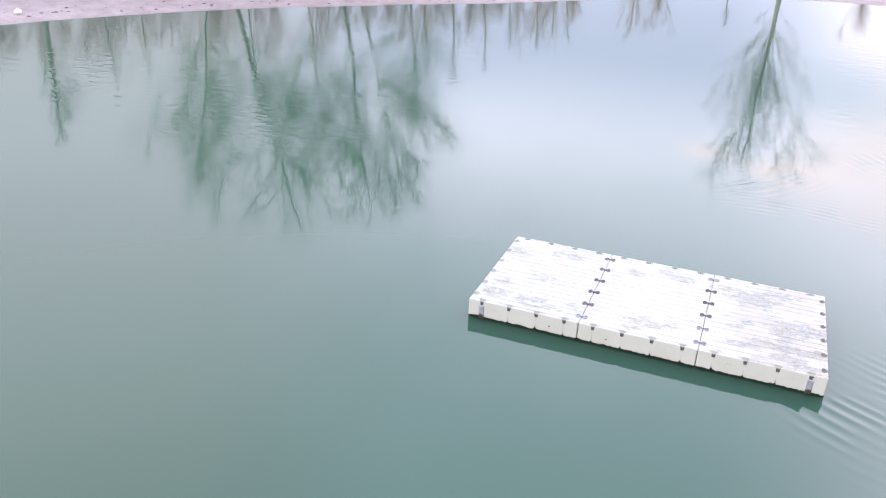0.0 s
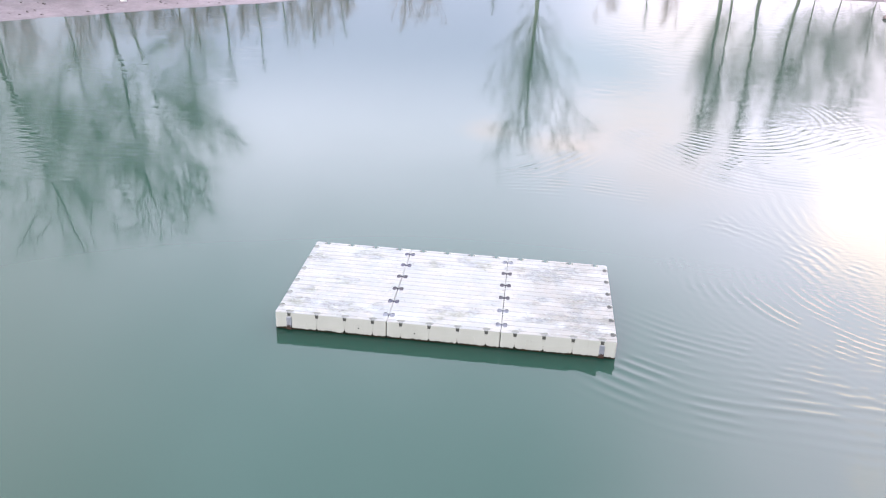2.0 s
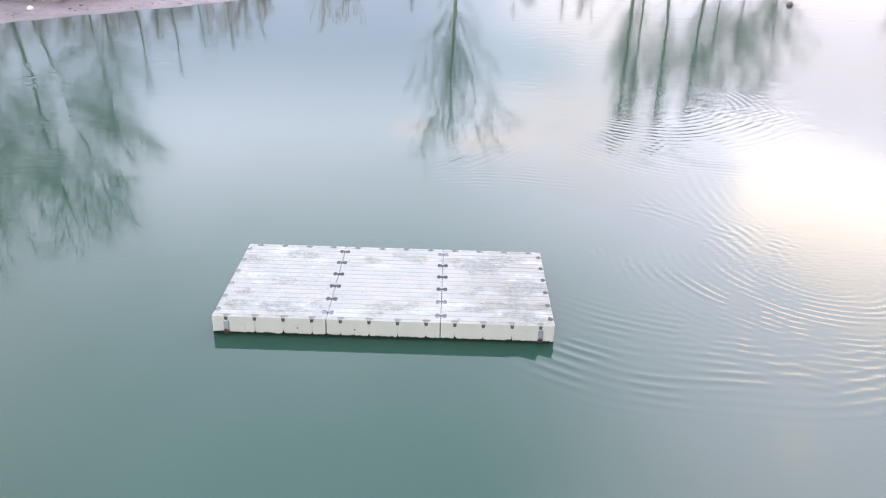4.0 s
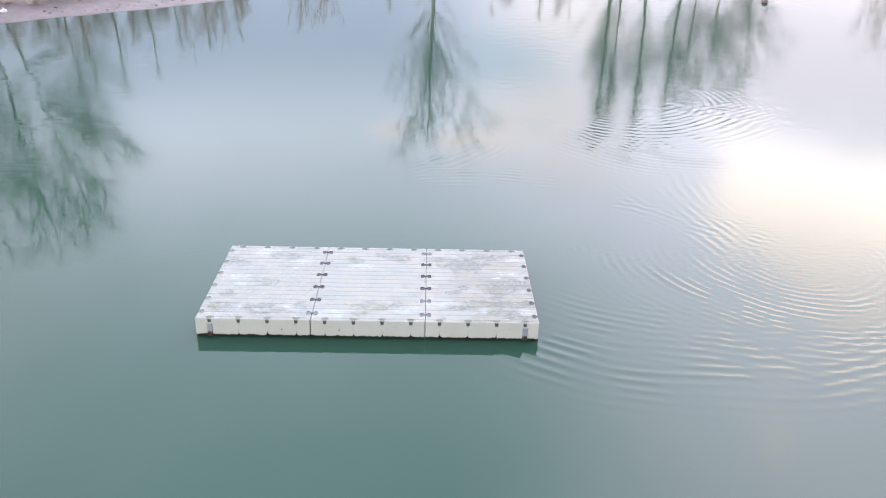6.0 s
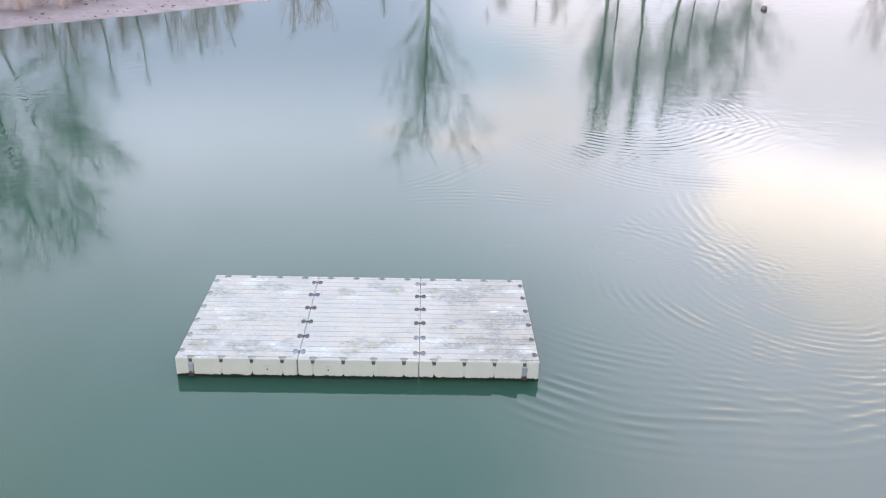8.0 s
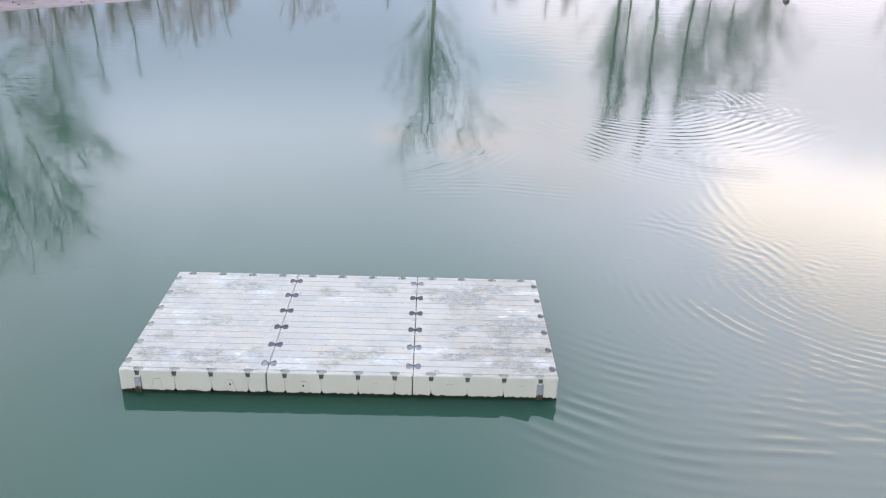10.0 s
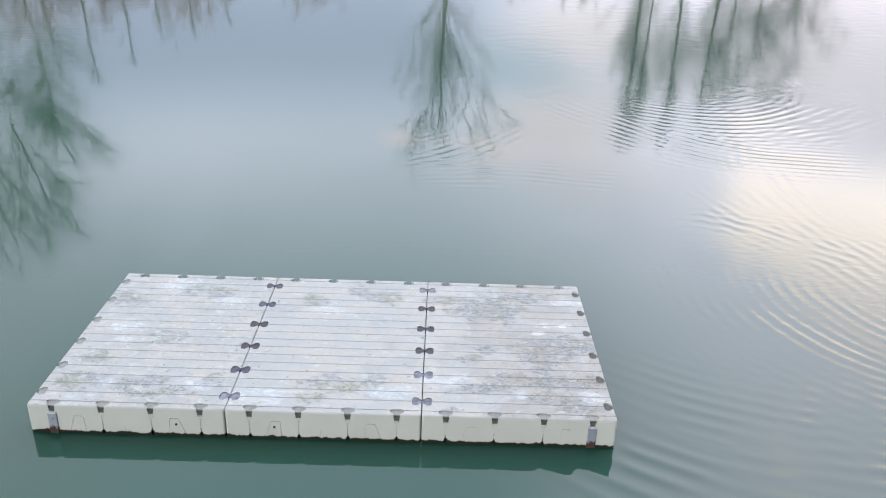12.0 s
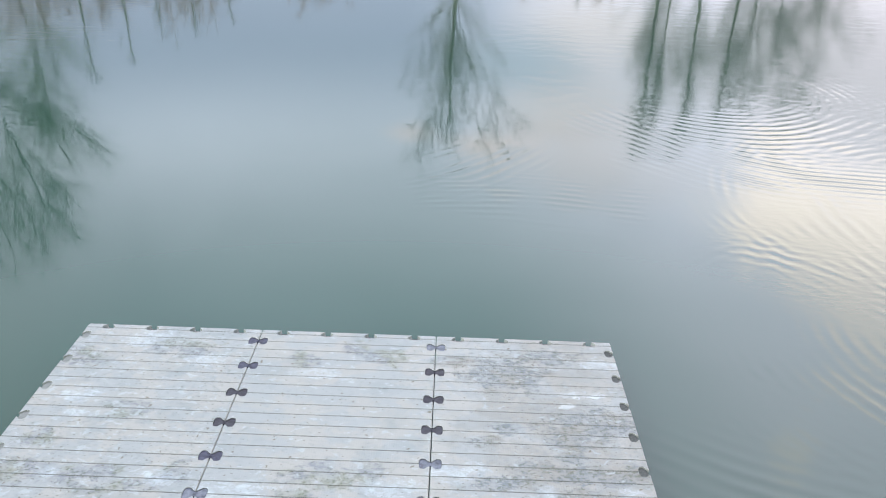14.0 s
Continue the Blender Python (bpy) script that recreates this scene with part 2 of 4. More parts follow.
    both = g.math("MAXIMUM", grey, brown)
    chalk = g.math("MULTIPLY", g.math("MULTIPLY", patches(CHALK_PATCHES), crumb), flat)
    c = g.mix(g.math("MULTIPLY", chalk, 0.34), c, (0.37, 0.43, 0.45))
    # small crisp blots and mould, thick where the grime lies and sparse elsewhere
    where = g.math("ADD", g.math("MULTIPLY", both, 0.075), g.math("ADD", g.ramp(x, 3.9, 5.2, 0.0, 0.05), g.ramp(x, 2.15, 1.95, 0.0, 0.035)))
    blots = g.math("MULTIPLY", g.ramp(g.math("ADD", g.noise(q, 9.0, 6.0, 0.70, 0.5), where), 0.625, 0.68), flat)
    c = g.mix(g.math("MULTIPLY", g.math("MULTIPLY", blots, comb), 0.62), c, (0.115, 0.130, 0.115))
    haze = g.math("MULTIPLY", g.ramp(g.math("ADD", g.noise(q, 17.0, 5.0, 0.68, 0.3), where), 0.55, 0.66), flat)
    c = g.mix(g.math("MULTIPLY", haze, 0.34), c, (0.155, 0.172, 0.178))
    mould = g.math("MULTIPLY", g.ramp(g.math("ADD", g.noise(q, 26.0, 3.0, 0.6), where), 0.665, 0.72), flat)
    c = g.mix(g.math("MULTIPLY", mould, 0.6), c, (0.080, 0.088, 0.060))
    pale = g.math("MULTIPLY", g.ramp(g.math("ADD", g.noise(q, 9.0, 6.0, 0.62, 0.5), g.math("ADD", g.math("MULTIPLY", chalk, 0.08), g.ramp(x, 2.15, 1.95, 0.0, 0.03))), 0.60, 0.65), flat)
    c = g.mix(g.math("MULTIPLY", pale, 0.40), c, (0.38, 0.43, 0.435))
    # two smears of fresh droppings near the last corner
    for cx, cy, rx, ry in ((5.44, 1.74, 0.10, 0.045), (5.74, 1.93, 0.09, 0.035), (5.56, 1.90, 0.05, 0.03)):
        d = g.vec("LENGTH", g.vec("MULTIPLY", g.vec("SUBTRACT", p, (cx, cy, 0.34)), (1 / rx, 1 / ry, 0.0)))
        smear = g.math("MULTIPLY", g.ramp(g.math("ADD", d, g.math("MULTIPLY", torn, 0.8)), 1.0, 0.7), flat)
        c = g.mix(g.math("MULTIPLY", smear, 0.45), c, (0.44, 0.49, 0.49))
    fleck = g.math("MULTIPLY", g.ramp(g.noise(p, 15.0, 2.0, 0.5), 0.695, 0.72), flat)
    c = g.mix(g.math("MULTIPLY", fleck, 0.8), c, (0.11, 0.10, 0.07))
    # runs down the sides and a dark ragged line of growth at the water
    side = g.math("SUBTRACT", 1.0, flat)
    runs = g.math("MULTIPLY", g.ramp(g.noise(g.scaled(p, (14.0, 14.0, 0.8)), 1.0, 4.0, 0.6), 0.58, 0.78), side)
    c = g.mix(g.math("MULTIPLY", runs, g.ramp(x, 4.6, 5.6, 0.24, 0.55)), c, (0.30, 0.30, 0.26))
    seam = g.math("ABSOLUTE", g.math("SUBTRACT", g.math("MULTIPLY", g.math("FRACT", g.math("DIVIDE", x, 0.508)), 0.508), 0.254))
    spots = g.ramp(g.noise(g.scaled(p, (40.0, 40.0, 28.0)), 1.0, 3.0, 0.6), 0.46, 0.60)
    drip = g.math("MULTIPLY", g.math("MULTIPLY", g.ramp(seam, 0.012, 0.004), spots), side)
    c = g.mix(g.math("MULTIPLY", g.math("MULTIPLY", drip, g.ramp(z, 0.17, 0.08)), 0.75), c, (0.07, 0.065, 0.05))
    ragged = g.noise(g.scaled(p, (9.0, 9.0, 5.0)), 1.0, 5.0, 0.7)
    arch = g.ramp(seam, 0.030, 0.0, 0.0, 0.035)
    line = g.math("ADD", arch, g.math("SUBTRACT", g.math("MULTIPLY", ragged, 0.10), 0.017))
    growth = g.ramp(g.math("SUBTRACT", z, line), 0.005, -0.005)
    c = g.mix(growth, c, g.mix(g.ramp(g.noise(p, 5.0, 3.0), 0.45, 0.6), (0.018, 0.021, 0.015), (0.027, 0.020, 0.012)))
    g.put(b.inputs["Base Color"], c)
    g.put(b.inputs["Roughness"], g.math("ADD", g.ramp(tint, 0.3, 0.7, 0.5, 0.68), g.math("MULTIPLY", growth, 0.3)))
    g.put(b.inputs["Specular IOR Level"], g.math("SUBTRACT", 0.22, g.math("MULTIPLY", growth, 0.2)))
    bump(g, b, g.math("ADD", g.math("MULTIPLY", g.noise(p, 70.0, 3.0), 0.0012), g.math("ADD", g.math("MULTIPLY", g.noise(p, 4.0, 2.0), 0.004), g.math("MULTIPLY", g.math("MULTIPLY", rib, flat), 0.00015))), 1.0, 0.6)
    return m


def simple(name, a, bcol, scale, rough=0.6, metal=0.0, relief=0.001, stretch=(1, 1, 1)):
    m, g, b = material(name)
    p = g.scaled(place(g), stretch)
    n = g.noise(p, scale, 5.0, 0.6)
    fine = g.noise(p, scale * 7.0, 3.0, 0.6)
    g.put(b.inputs["Base Color"], g.mix(g.ramp(g.math("ADD", g.math("MULTIPLY", n, 0.7), g.math("MULTIPLY", fine, 0.3)), 0.3, 0.7), a, bcol))
    b.inputs["Roughness"].default_value = rough
    b.inputs["Metallic"].default_value = metal
    b.inputs["Specular IOR Level"].default_value = 0.2
    bump(g, b, fine, relief)
    return m


def bracket_material():
    m, g, b = material("galvanised_steel_rusting_below")
    p = place(g)
    parts = g.node("ShaderNodeSeparateXYZ")
    g.put(parts.inputs[0], p)
    n = g.noise(p, 30.0, 5.0, 0.6)
    rust = g.ramp(g.math("ADD", parts.outputs[2], g.math("MULTIPLY", g.math("SUBTRACT", n, 0.5), 0.12)), 0.115, 0.06)
    g.put(b.inputs["Base Color"], g.mix(rust, g.mix(n, (0.26, 0.29, 0.34), (0.38, 0.41, 0.47)), g.mix(n, (0.026, 0.017, 0.012), (0.050, 0.027, 0.017))))
    g.put(b.inputs["Metallic"], g.math("SUBTRACT", 0.6, g.math("MULTIPLY", rust, 0.6)))
    g.put(b.inputs["Roughness"], g.math("ADD", 0.5, g.math("MULTIPLY", rust, 0.4)))
    bump(g, b, n, 0.002)
    return m


WATER = water_material()
PLASTIC = plastic_material()
RUBBER = simple("dark_rubber", (0.026, 0.026, 0.032), (0.055, 0.055, 0.066), 25.0, 0.7, 0, 0.002)
RUBBER.node_tree.nodes["Principled BSDF"].inputs["Specular IOR Level"].default_value = 0.15
JOINT_DARK = simple("dark_joint_fill", (0.02, 0.021, 0.017), (0.06, 0.058, 0.045), 9.0, 1.0)
WORN_RUBBER = simple("greyed_rubber", (0.024, 0.025, 0.038), (0.075, 0.080, 0.110), 22.0, 0.7, 0, 0.002)
CHALKED = simple("rubber_caked_with_white_droppings", (0.045, 0.048, 0.060), (0.18, 0.20, 0.235), 16.0, 0.75, 0, 0.004)
SOCKET_GREY = simple("grey_socket_floor", (0.125, 0.136, 0.126), (0.185, 0.20, 0.185), 20.0, 0.8)
SOCKET_DARK = simple("dark_socket_fill", (0.045, 0.05, 0.048), (0.105, 0.11, 0.102), 40.0, 1.0)
SOCKET_DARK.node_tree.nodes["Principled BSDF"].inputs["Specular IOR Level"].default_value = 0.1
STEEL = bracket_material()
BLACK_RUBBER = simple("black_plug", (0.02, 0.02, 0.02), (0.06, 0.06, 0.06), 40.0, 0.6)
SAND = simple("pale_beach_sand", (0.165, 0.148, 0.157), (0.245, 0.22, 0.232), 0.9, 0.95, 0, 0.02)
BARK = simple("olive_grey_bark", (0.34, 0.375, 0.30), (0.48, 0.51, 0.42), 3.0, 0.9, 0, 0.02, (1, 1, 0.25))
TWIG = simple("bare_grey_brown_twigs", (0.32, 0.32, 0.28), (0.46, 0.45, 0.40), 0.8, 0.9, 0, 0.0)
BUDS = simple("twigs_with_green_buds", (0.28, 0.35, 0.21), (0.39, 0.46, 0.30), 0.8, 0.9, 0, 0.0)
BRUSH = simple("brown_winter_brush", (0.50, 0.40, 0.36), (0.62, 0.52, 0.48), 0.8, 0.9, 0, 0.0)
BUOY_WHITE = simple("scuffed_white_buoy", (0.7, 0.7, 0.7), (0.82, 0.82, 0.8), 9.0, 0.5)
BUOY_DARK = simple("grey_brown_buoy_growth", (0.10, 0.08, 0.08), (0.22, 0.18, 0.18), 12.0, 0.7)
STONE = simple("dark_beach_stone", (0.10, 0.09, 0.09), (0.22, 0.20, 0.20), 8.0, 0.9)


# ---- mesh helpers ----
def part(name, bm, mat, parent=None, label="", smooth=False):
    me = bpy.data.meshes.new(name)
    bm.normal_update()
    bm.to_mesh(me)
    bm.free()
    me.materials.append(mat)
    if smooth:
        me.polygons.foreach_set("use_smooth", [True] * len(me.polygons))
    ob = new(name, me)
    if parent:
        ob.parent = parent
    if label:
        ob["label"] = label
    return ob


def box(bm, x0, x1, y0, y1, z0, z1):
    made = bmesh.ops.create_cube(bm, size=1.0)["verts"]
    for v in made:
        v.co = Vector((x0 + (v.co.x + 0.5) * (x1 - x0), y0 + (v.co.y + 0.5) * (y1 - y0), z0 + (v.co.z + 0.5) * (z1 - z0)))
    return made


def prism(bm, outline, z0, z1):
    low = [bm.verts.new((x, y, z0)) for x, y in outline]
    high = [bm.verts.new((x, y, z1)) for x, y in outline]
    n = len(outline)
    bm.faces.new(low[::-1])
    bm.faces.new(high)
    for i in range(n):
        bm.faces.new((low[i], low[(i + 1) % n], high[(i + 1) % n], high[i]))


def mesh_of(name, verts, faces, mat, parent=None, smooth=False):
    me = bpy.data.meshes.new(name)
    me.from_pydata(verts, [], faces)
    me.update()
    me.materials.append(mat)
    if smooth:
        me.polygons.foreach_set("use_smooth", [True] * len(me.polygons))
    ob = new(name, me)
    if parent:
        ob.parent = parent
    return ob


def fast_mesh(name, pts, quads, mat, parent):
    me = bpy.data.meshes.new(name)
    me.vertices.add(len(pts))
    me.vertices.foreach_set("co", np.asarray(pts, dtype=np.float32).ravel())
    me.loops.add(quads.size)
    me.loops.foreach_set("vertex_index", quads.astype(np.int32).ravel())
    me.polygons.add(len(quads))
    me.polygons.foreach_set("loop_start", np.arange(len(quads), dtype=np.int32) * quads.shape[1])
    me.polygons.foreach_set("use_smooth", np.ones(len(quads), dtype=bool))
    me.update(calc_edges=True)
    me.materials.append(mat)
    ob = new(name, me)
    if parent:
        ob.parent = parent
    return ob


# ---- lake and shore ----
CENTRE = Vector((6.0, 4.0))
# compass degrees from +y towards +x, and metres from the centre to the water's edge
SHORE = [(-180, 62), (-150, 58), (-120, 46), (-95, 37), (-72, 34.6), (-66, 34.2), (-58, 33.6), (-49, 33.2), (-40, 33.0), (-33, 33.4), (-24, 34.6), (-16, 37.4),
         (-8, 40.5), (0, 43.2), (10, 44.4), (20, 45.6), (32, 51), (45, 57), (70, 66), (100, 70), (130, 68), (160, 64), (180, 62)]


def shore_radius(a):
    a = (a + 180) % 360 - 180
    for (a0, r0), (a1, r1) in zip(SHORE, SHORE[1:]):
        if a0 <= a <= a1:
            u = (a - a0) / (a1 - a0)
            return r0 + (r1 - r0) * u
    return SHORE[0][1]


def smooth_radius(a):
    return sum(shore_radius(a + d) for d in (-4, -2, 0, 2, 4)) / 5


def build_ground():
    steps = 360
    offsets = [-12, -5, -2, -0.6, 0, 0.5, 1.2, 2.5, 4, 6, 9, 14, 22, 40, 80, 200, 600, 2400]
    heights = [-3.0, -2.0, -1.5, -0.75, 0.0, 0.03, 0.08, 0.18, 0.3, 0.42, 0.6, 0.8, 1.0, 1.2, 1.5, 2, 2, 2]
    verts, faces = [], []
    for o, h in zip(offsets, heights):
        for i in range(steps):
            a = i * 360 / steps - 180
            r = smooth_radius(a) + 0.35 * noise.noise((a * 0.25, 3.1, 0)) + o
            s, c = math.sin(radians(a)), math.cos(radians(a))
            x, y = CENTRE.x + s * r, CENTRE.y + c * r
            bumpy = noise.noise((x * 0.35, y * 0.35, 7)) * (0.10 if 1 < o < 60 else 0.012)
            verts.append((x, y, h + bumpy))
    for k in range(len(offsets) - 1):
        for i in range(steps):
            j = (i + 1) % steps
            faces.append((k * steps + i, k * steps + j, (k + 1) * steps + j, (k + 1) * steps + i))
    verts.append((CENTRE.x, CENTRE.y, -4.0))
    for i in range(steps):
        faces.append(((i + 1) % steps, i, len(verts) - 1))
    ob = mesh_of("ground", verts, faces, SAND, smooth=True)
    for p in ob.data.polygons:
        if p.normal.z < 0:
            p.flip()
    tagged(ob, "pale pinkish sandy beach and flat land around the lake", "ground", kind="structure")


def uneven(x, y, size, seed, count=7):
    """A smooth random field of crossing waves about the given size, from -1 to 1."""
    rng = np.random.default_rng(seed)
    total = 0.0
    for _ in range(count):
        a, k, f = rng.uniform(0, 6.283), 6.283 / (size * rng.uniform(0.7, 1.7)), rng.uniform(0, 6.283)
        total = total + np.sin((x * math.cos(a) + y * math.sin(a)) * k + f)
    return total / math.sqrt(count) / 1.3


def soft_step(v, low, high):
    u = np.clip((v - low) / (high - low), 0, 1)
    return u * u * (3 - 2 * u)


def zone(x, y, x0, x1, y0, y1, soft=1.5):
    return soft_step(x, x0 - soft, x0 + soft) * soft_step(x, x1 + soft, x1 - soft) * soft_step(y, y0 - soft, y0 + soft) * soft_step(y, y1 + soft, y1 - soft)


def wave_height(x, y):
    """Packets of circular waves that have run out over the lake, each about a centre, broken up by patches."""
    wobble = uneven(x, y, 5.0, 1) * 0.16 + uneven(x, y, 1.5, 2) * 0.025

    def rings(cx, cy, wave, r0, width, amount, seed, least=0.12):
        d = np.hypot(x - cx, y - cy) + wobble
        s = np.sin(d * 6.28319 / wave)
        broken = least + (1 - least) * soft_step(uneven(x, y, 1.2, seed), -0.6, 0.7)
        return (s + 0.35 * s * s) * np.exp(-((d - r0) / width) ** 2) * broken * amount

    # the rings that run out east of the dock
    h = rings(12.2, 3.9, 0.21, 3.1, 1.25, 0.0036, 11, 0.25) * zone(x, y, 5.0, 30.0, -9.0, 3.6, 1.3)
    h = h + rings(12.0, 3.4, 0.17, 2.1, 0.9, 0.0014, 23, 0.2) * zone(x, y, 9.0, 30.0, -9.0, 3.4, 1.2)
    h = h + rings(12.4, 3.6, 0.23, 4.6, 1.1, 0.0016, 12) * zone(x, y, 7.8, 30.0, -9.0, 3.0, 1.2)
    h = h + rings(9.3, 5.4, 0.27, 6.5, 0.85, 0.0060, 13, 0.2) * zone(x, y, 5.3, 30.0, -9.0, 1.0, 1.0)
    h = h + rings(11.6, 10.9, 0.24, 11.2, 1.1, 0.0036, 14, 0.25) * zone(x, y, 6.6, 30.0, -9.0, 2.0, 0.8)
    h = h + rings(10.4, -9.0, 0.19, 9.6, 1.2, 0.0012, 29, 0.1) * zone(x, y, 8.6, 30.0, -2.0, 2.6, 1.0)
    h = h + rings(7.6, 3.4, 0.28, 3.3, 0.6, 0.0019, 15) * zone(x, y, 8.6, 12.0, 3.4, 7.0, 0.8)
    h = h + rings(9.4, 4.5, 0.24, 1.9, 0.5, 0.0007, 24)
    # a second packet farther out
    h = h + rings(20.0, 7.6, 0.25, 9.3, 0.8, 0.0018, 16) * zone(x, y, 8.6, 13.0, 4.5, 11.5, 1.2)
    h = h + rings(14.2, 8.6, 0.27, 5.0, 0.7, 0.0015, 17) * zone(x, y, 8.0, 12.0, 4.0, 11.0, 1.0)
    # crossing rings where the tall trees are mirrored
    h = h + rings(10.8, 16.8, 0.30, 3.9, 1.4, 0.0038, 18, 0.4) * zone(x, y, 9.0, 30.0, 8.0, 30.0, 1.0)
    h = h + rings(13.4, 16.1, 0.28, 6.4, 1.4, 0.0030, 19, 0.4) * zone(x, y, 6.8, 12.5, 8.5, 15.0)
    h = h + rings(24.4, 1.0, 0.30, 17.0, 2.0, 0.0018, 20, 0.3) * zone(x, y, 9.5, 16.0, 10.5, 17.5)
    h = h + rings(5.0, -6.0, 0.26, 14.6, 1.1, 0.0018, 21) * zone(x, y, 3.6, 7.5, 7.0, 9.5, 0.8)
    return h + rings(0.0, 14.5, 0.24, 6.5, 1.0, 0.0020, 22) * zone(x, y, 3.6, 7.0, 8.0, 11.5, 0.8)


def build_water():
    """One sheet, finely meshed where the rings run and coarse elsewhere."""
    xs = np.concatenate([np.arange(-66.0, 2.0, 2.0), np.arange(2.0, 18.0, 0.042), np.arange(18.0, 82.1, 2.0)])
    ys = np.concatenate([np.arange(-70.0, -4.0, 2.0), np.arange(-4.0, 20.0, 0.042), np.arange(20.0, 78.1, 2.0)])
    x, y = np.meshgrid(xs, ys)
    # the waves die out towards the rim of the fine mesh
    z = wave_height(x, y) * zone(x, y, 3.2, 16.8, -2.8, 18.8, 1.1)
    wide, tall = len(xs), len(ys)
    i, j = np.meshgrid(np.arange(wide - 1), np.arange(tall - 1))
    first = (j * wide + i).ravel()
    quads = np.stack([first, first + 1, first + wide + 1, first + wide], axis=1)
    bearing = np.degrees(np.arctan2(x - CENTRE.x, y - CENTRE.y))
    edge = np.interp(bearing, np.arange(-180, 181), [smooth_radius(a) for a in range(-180, 181)]) + 1.0
    inside = (np.hypot(x - CENTRE.x, y - CENTRE.y) < edge).ravel()
    quads = quads[inside[quads].any(axis=1)]
    used = np.unique(quads)
    renumber = np.zeros(wide * tall, dtype=np.int64)
    renumber[used] = np.arange(len(used))
    pts = np.stack([x.ravel(), y.ravel(), z.ravel()], axis=1)[used]
    tagged(fast_mesh("water", pts, renumber[quads], WATER, None), "calm teal green lake with faint spreading ripples", "lake", kind="structure")


build_ground()
build_water()

# ---- floating dock ----
W, L, TOP, PITCH = 2.032, 3.048, 0.34, 0.508
HALF_GAP = 0.005


def bevel_some(bm, width, segments, test):
    edges = [e for e in bm.edges if test(e.verts[0].co, e.verts[1].co)]
    bmesh.ops.bevel(bm, geom=edges, offset=width, segments=segments, affect="EDGES", profile=0.5)


def socket_outline(depth=0.108, cap=0.074, neck=0.034, stem=0.040):
    """Half of a dog-bone: a neck from the edge (v=0) to a rounded cap. u runs along the edge."""
    pts = [(-neck, -0.03), (neck, -0.03), (neck, 0.010), (0.046, 0.028), (0.061, stem)]
    for i in range(0, 9):
        a = math.pi * i / 8
        pts.append((cap * math.cos(a) if 0 < i < 8 else cap * (1 if i == 0 else -1), stem + 0.012 + (depth - stem - 0.012) * math.sin(a) ** 0.35))
    pts += [(-0.061, stem), (-0.046, 0.028), (-neck, 0.010)]
    return pts


def placed(outline, side, at):
    """Socket outline moved to a side of the module."""
    out = []
    for u, v in outline:
        out.append({"s": (at + u, v), "n": (at - u, L - v), "w": (v, at - u), "e": (W - v, at + u)}[side])
    return out


SIDES = [("s", PITCH / 2 + PITCH * i) for i in range(4)] + [("n", PITCH / 2 + PITCH * i) for i in range(4)]
SIDES += [("w", PITCH / 2 + PITCH * i) for i in range(6)] + [("e", PITCH / 2 + PITCH * i) for i in range(6)]


def cutter():
    """Sockets, side channels and moulded marks as one solid to take away."""
    bm = bmesh.new()
    for side, at in SIDES:
        prism(bm, placed(socket_outline(), side, at), TOP - 0.045, TOP + 0.05)
        prism(bm, placed([(-0.028, -0.03), (0.028, -0.03), (0.028, 0.07), (-0.028, 0.07)], side, at), TOP - 0.078, TOP - 0.03)
        prism(bm, placed([(-0.006, -0.03), (0.006, -0.03), (0.004, 0.006), (-0.004, 0.006)], side, at), -0.3, TOP - 0.12)
        prism(bm, placed([(-0.015, -0.03), (0.015, -0.03), (0.010, 0.03), (-0.010, 0.03)], side, at), -0.3, 0.05)
    me = bpy.data.meshes.new("cutter")
    bm.normal_update()
    bmesh.ops.recalc_face_normals(bm, faces=bm.faces)
    bm.to_mesh(me)
    bm.free()
    return new("cutter", me)


def marks_cutter():
    """Moulded trapezoid outlines and the small notches at the foot of the long sides."""
    bm = bmesh.new()

    def stroke(x0, z0, x1, z1, wide=0.005, depth=0.006):
        for front in (True, False):
            dx, dz = x1 - x0, z1 - z0
            n = math.hypot(dx, dz)
            px, pz = -dz / n * wide / 2, dx / n * wide / 2
            y0, y1 = (-0.03, depth) if front else (L - depth, L + 0.03)
            quad = [(x0 + px, z0 + pz), (x0 - px, z0 - pz), (x1 - px, z1 - pz), (x1 + px, z1 + pz)]
            a = [bm.verts.new((x, y0, z)) for x, z in quad]
            b = [bm.verts.new((x, y1, z)) for x, z in quad]
            bm.faces.new(a), bm.faces.new(b[::-1])
            for i in range(4):
                bm.faces.new((a[i], b[i], b[(i + 1) % 4], a[(i + 1) % 4]))

    for mid, flip in ((PITCH, 1), (3 * PITCH, -1)):
        stroke(mid - flip * 0.10, 0.0, mid - flip * 0.035, 0.205)
        stroke(mid - flip * 0.03, 0.214, mid + flip * 0.055, 0.214)
        stroke(mid + flip * 0.065, 0.205, mid + flip * 0.075, 0.0)
    stroke(2 * PITCH - 0.03, 0.0, 2 * PITCH - 0.03, 0.11)
    stroke(2 * PITCH + 0.03, 0.0, 2 * PITCH + 0.03, 0.07)
    bmesh.ops.recalc_face_normals(bm, faces=bm.faces)
    me = bpy.data.meshes.new("marks")
    bm.to_mesh(me)
    bm.free()
    return new("marks", me)


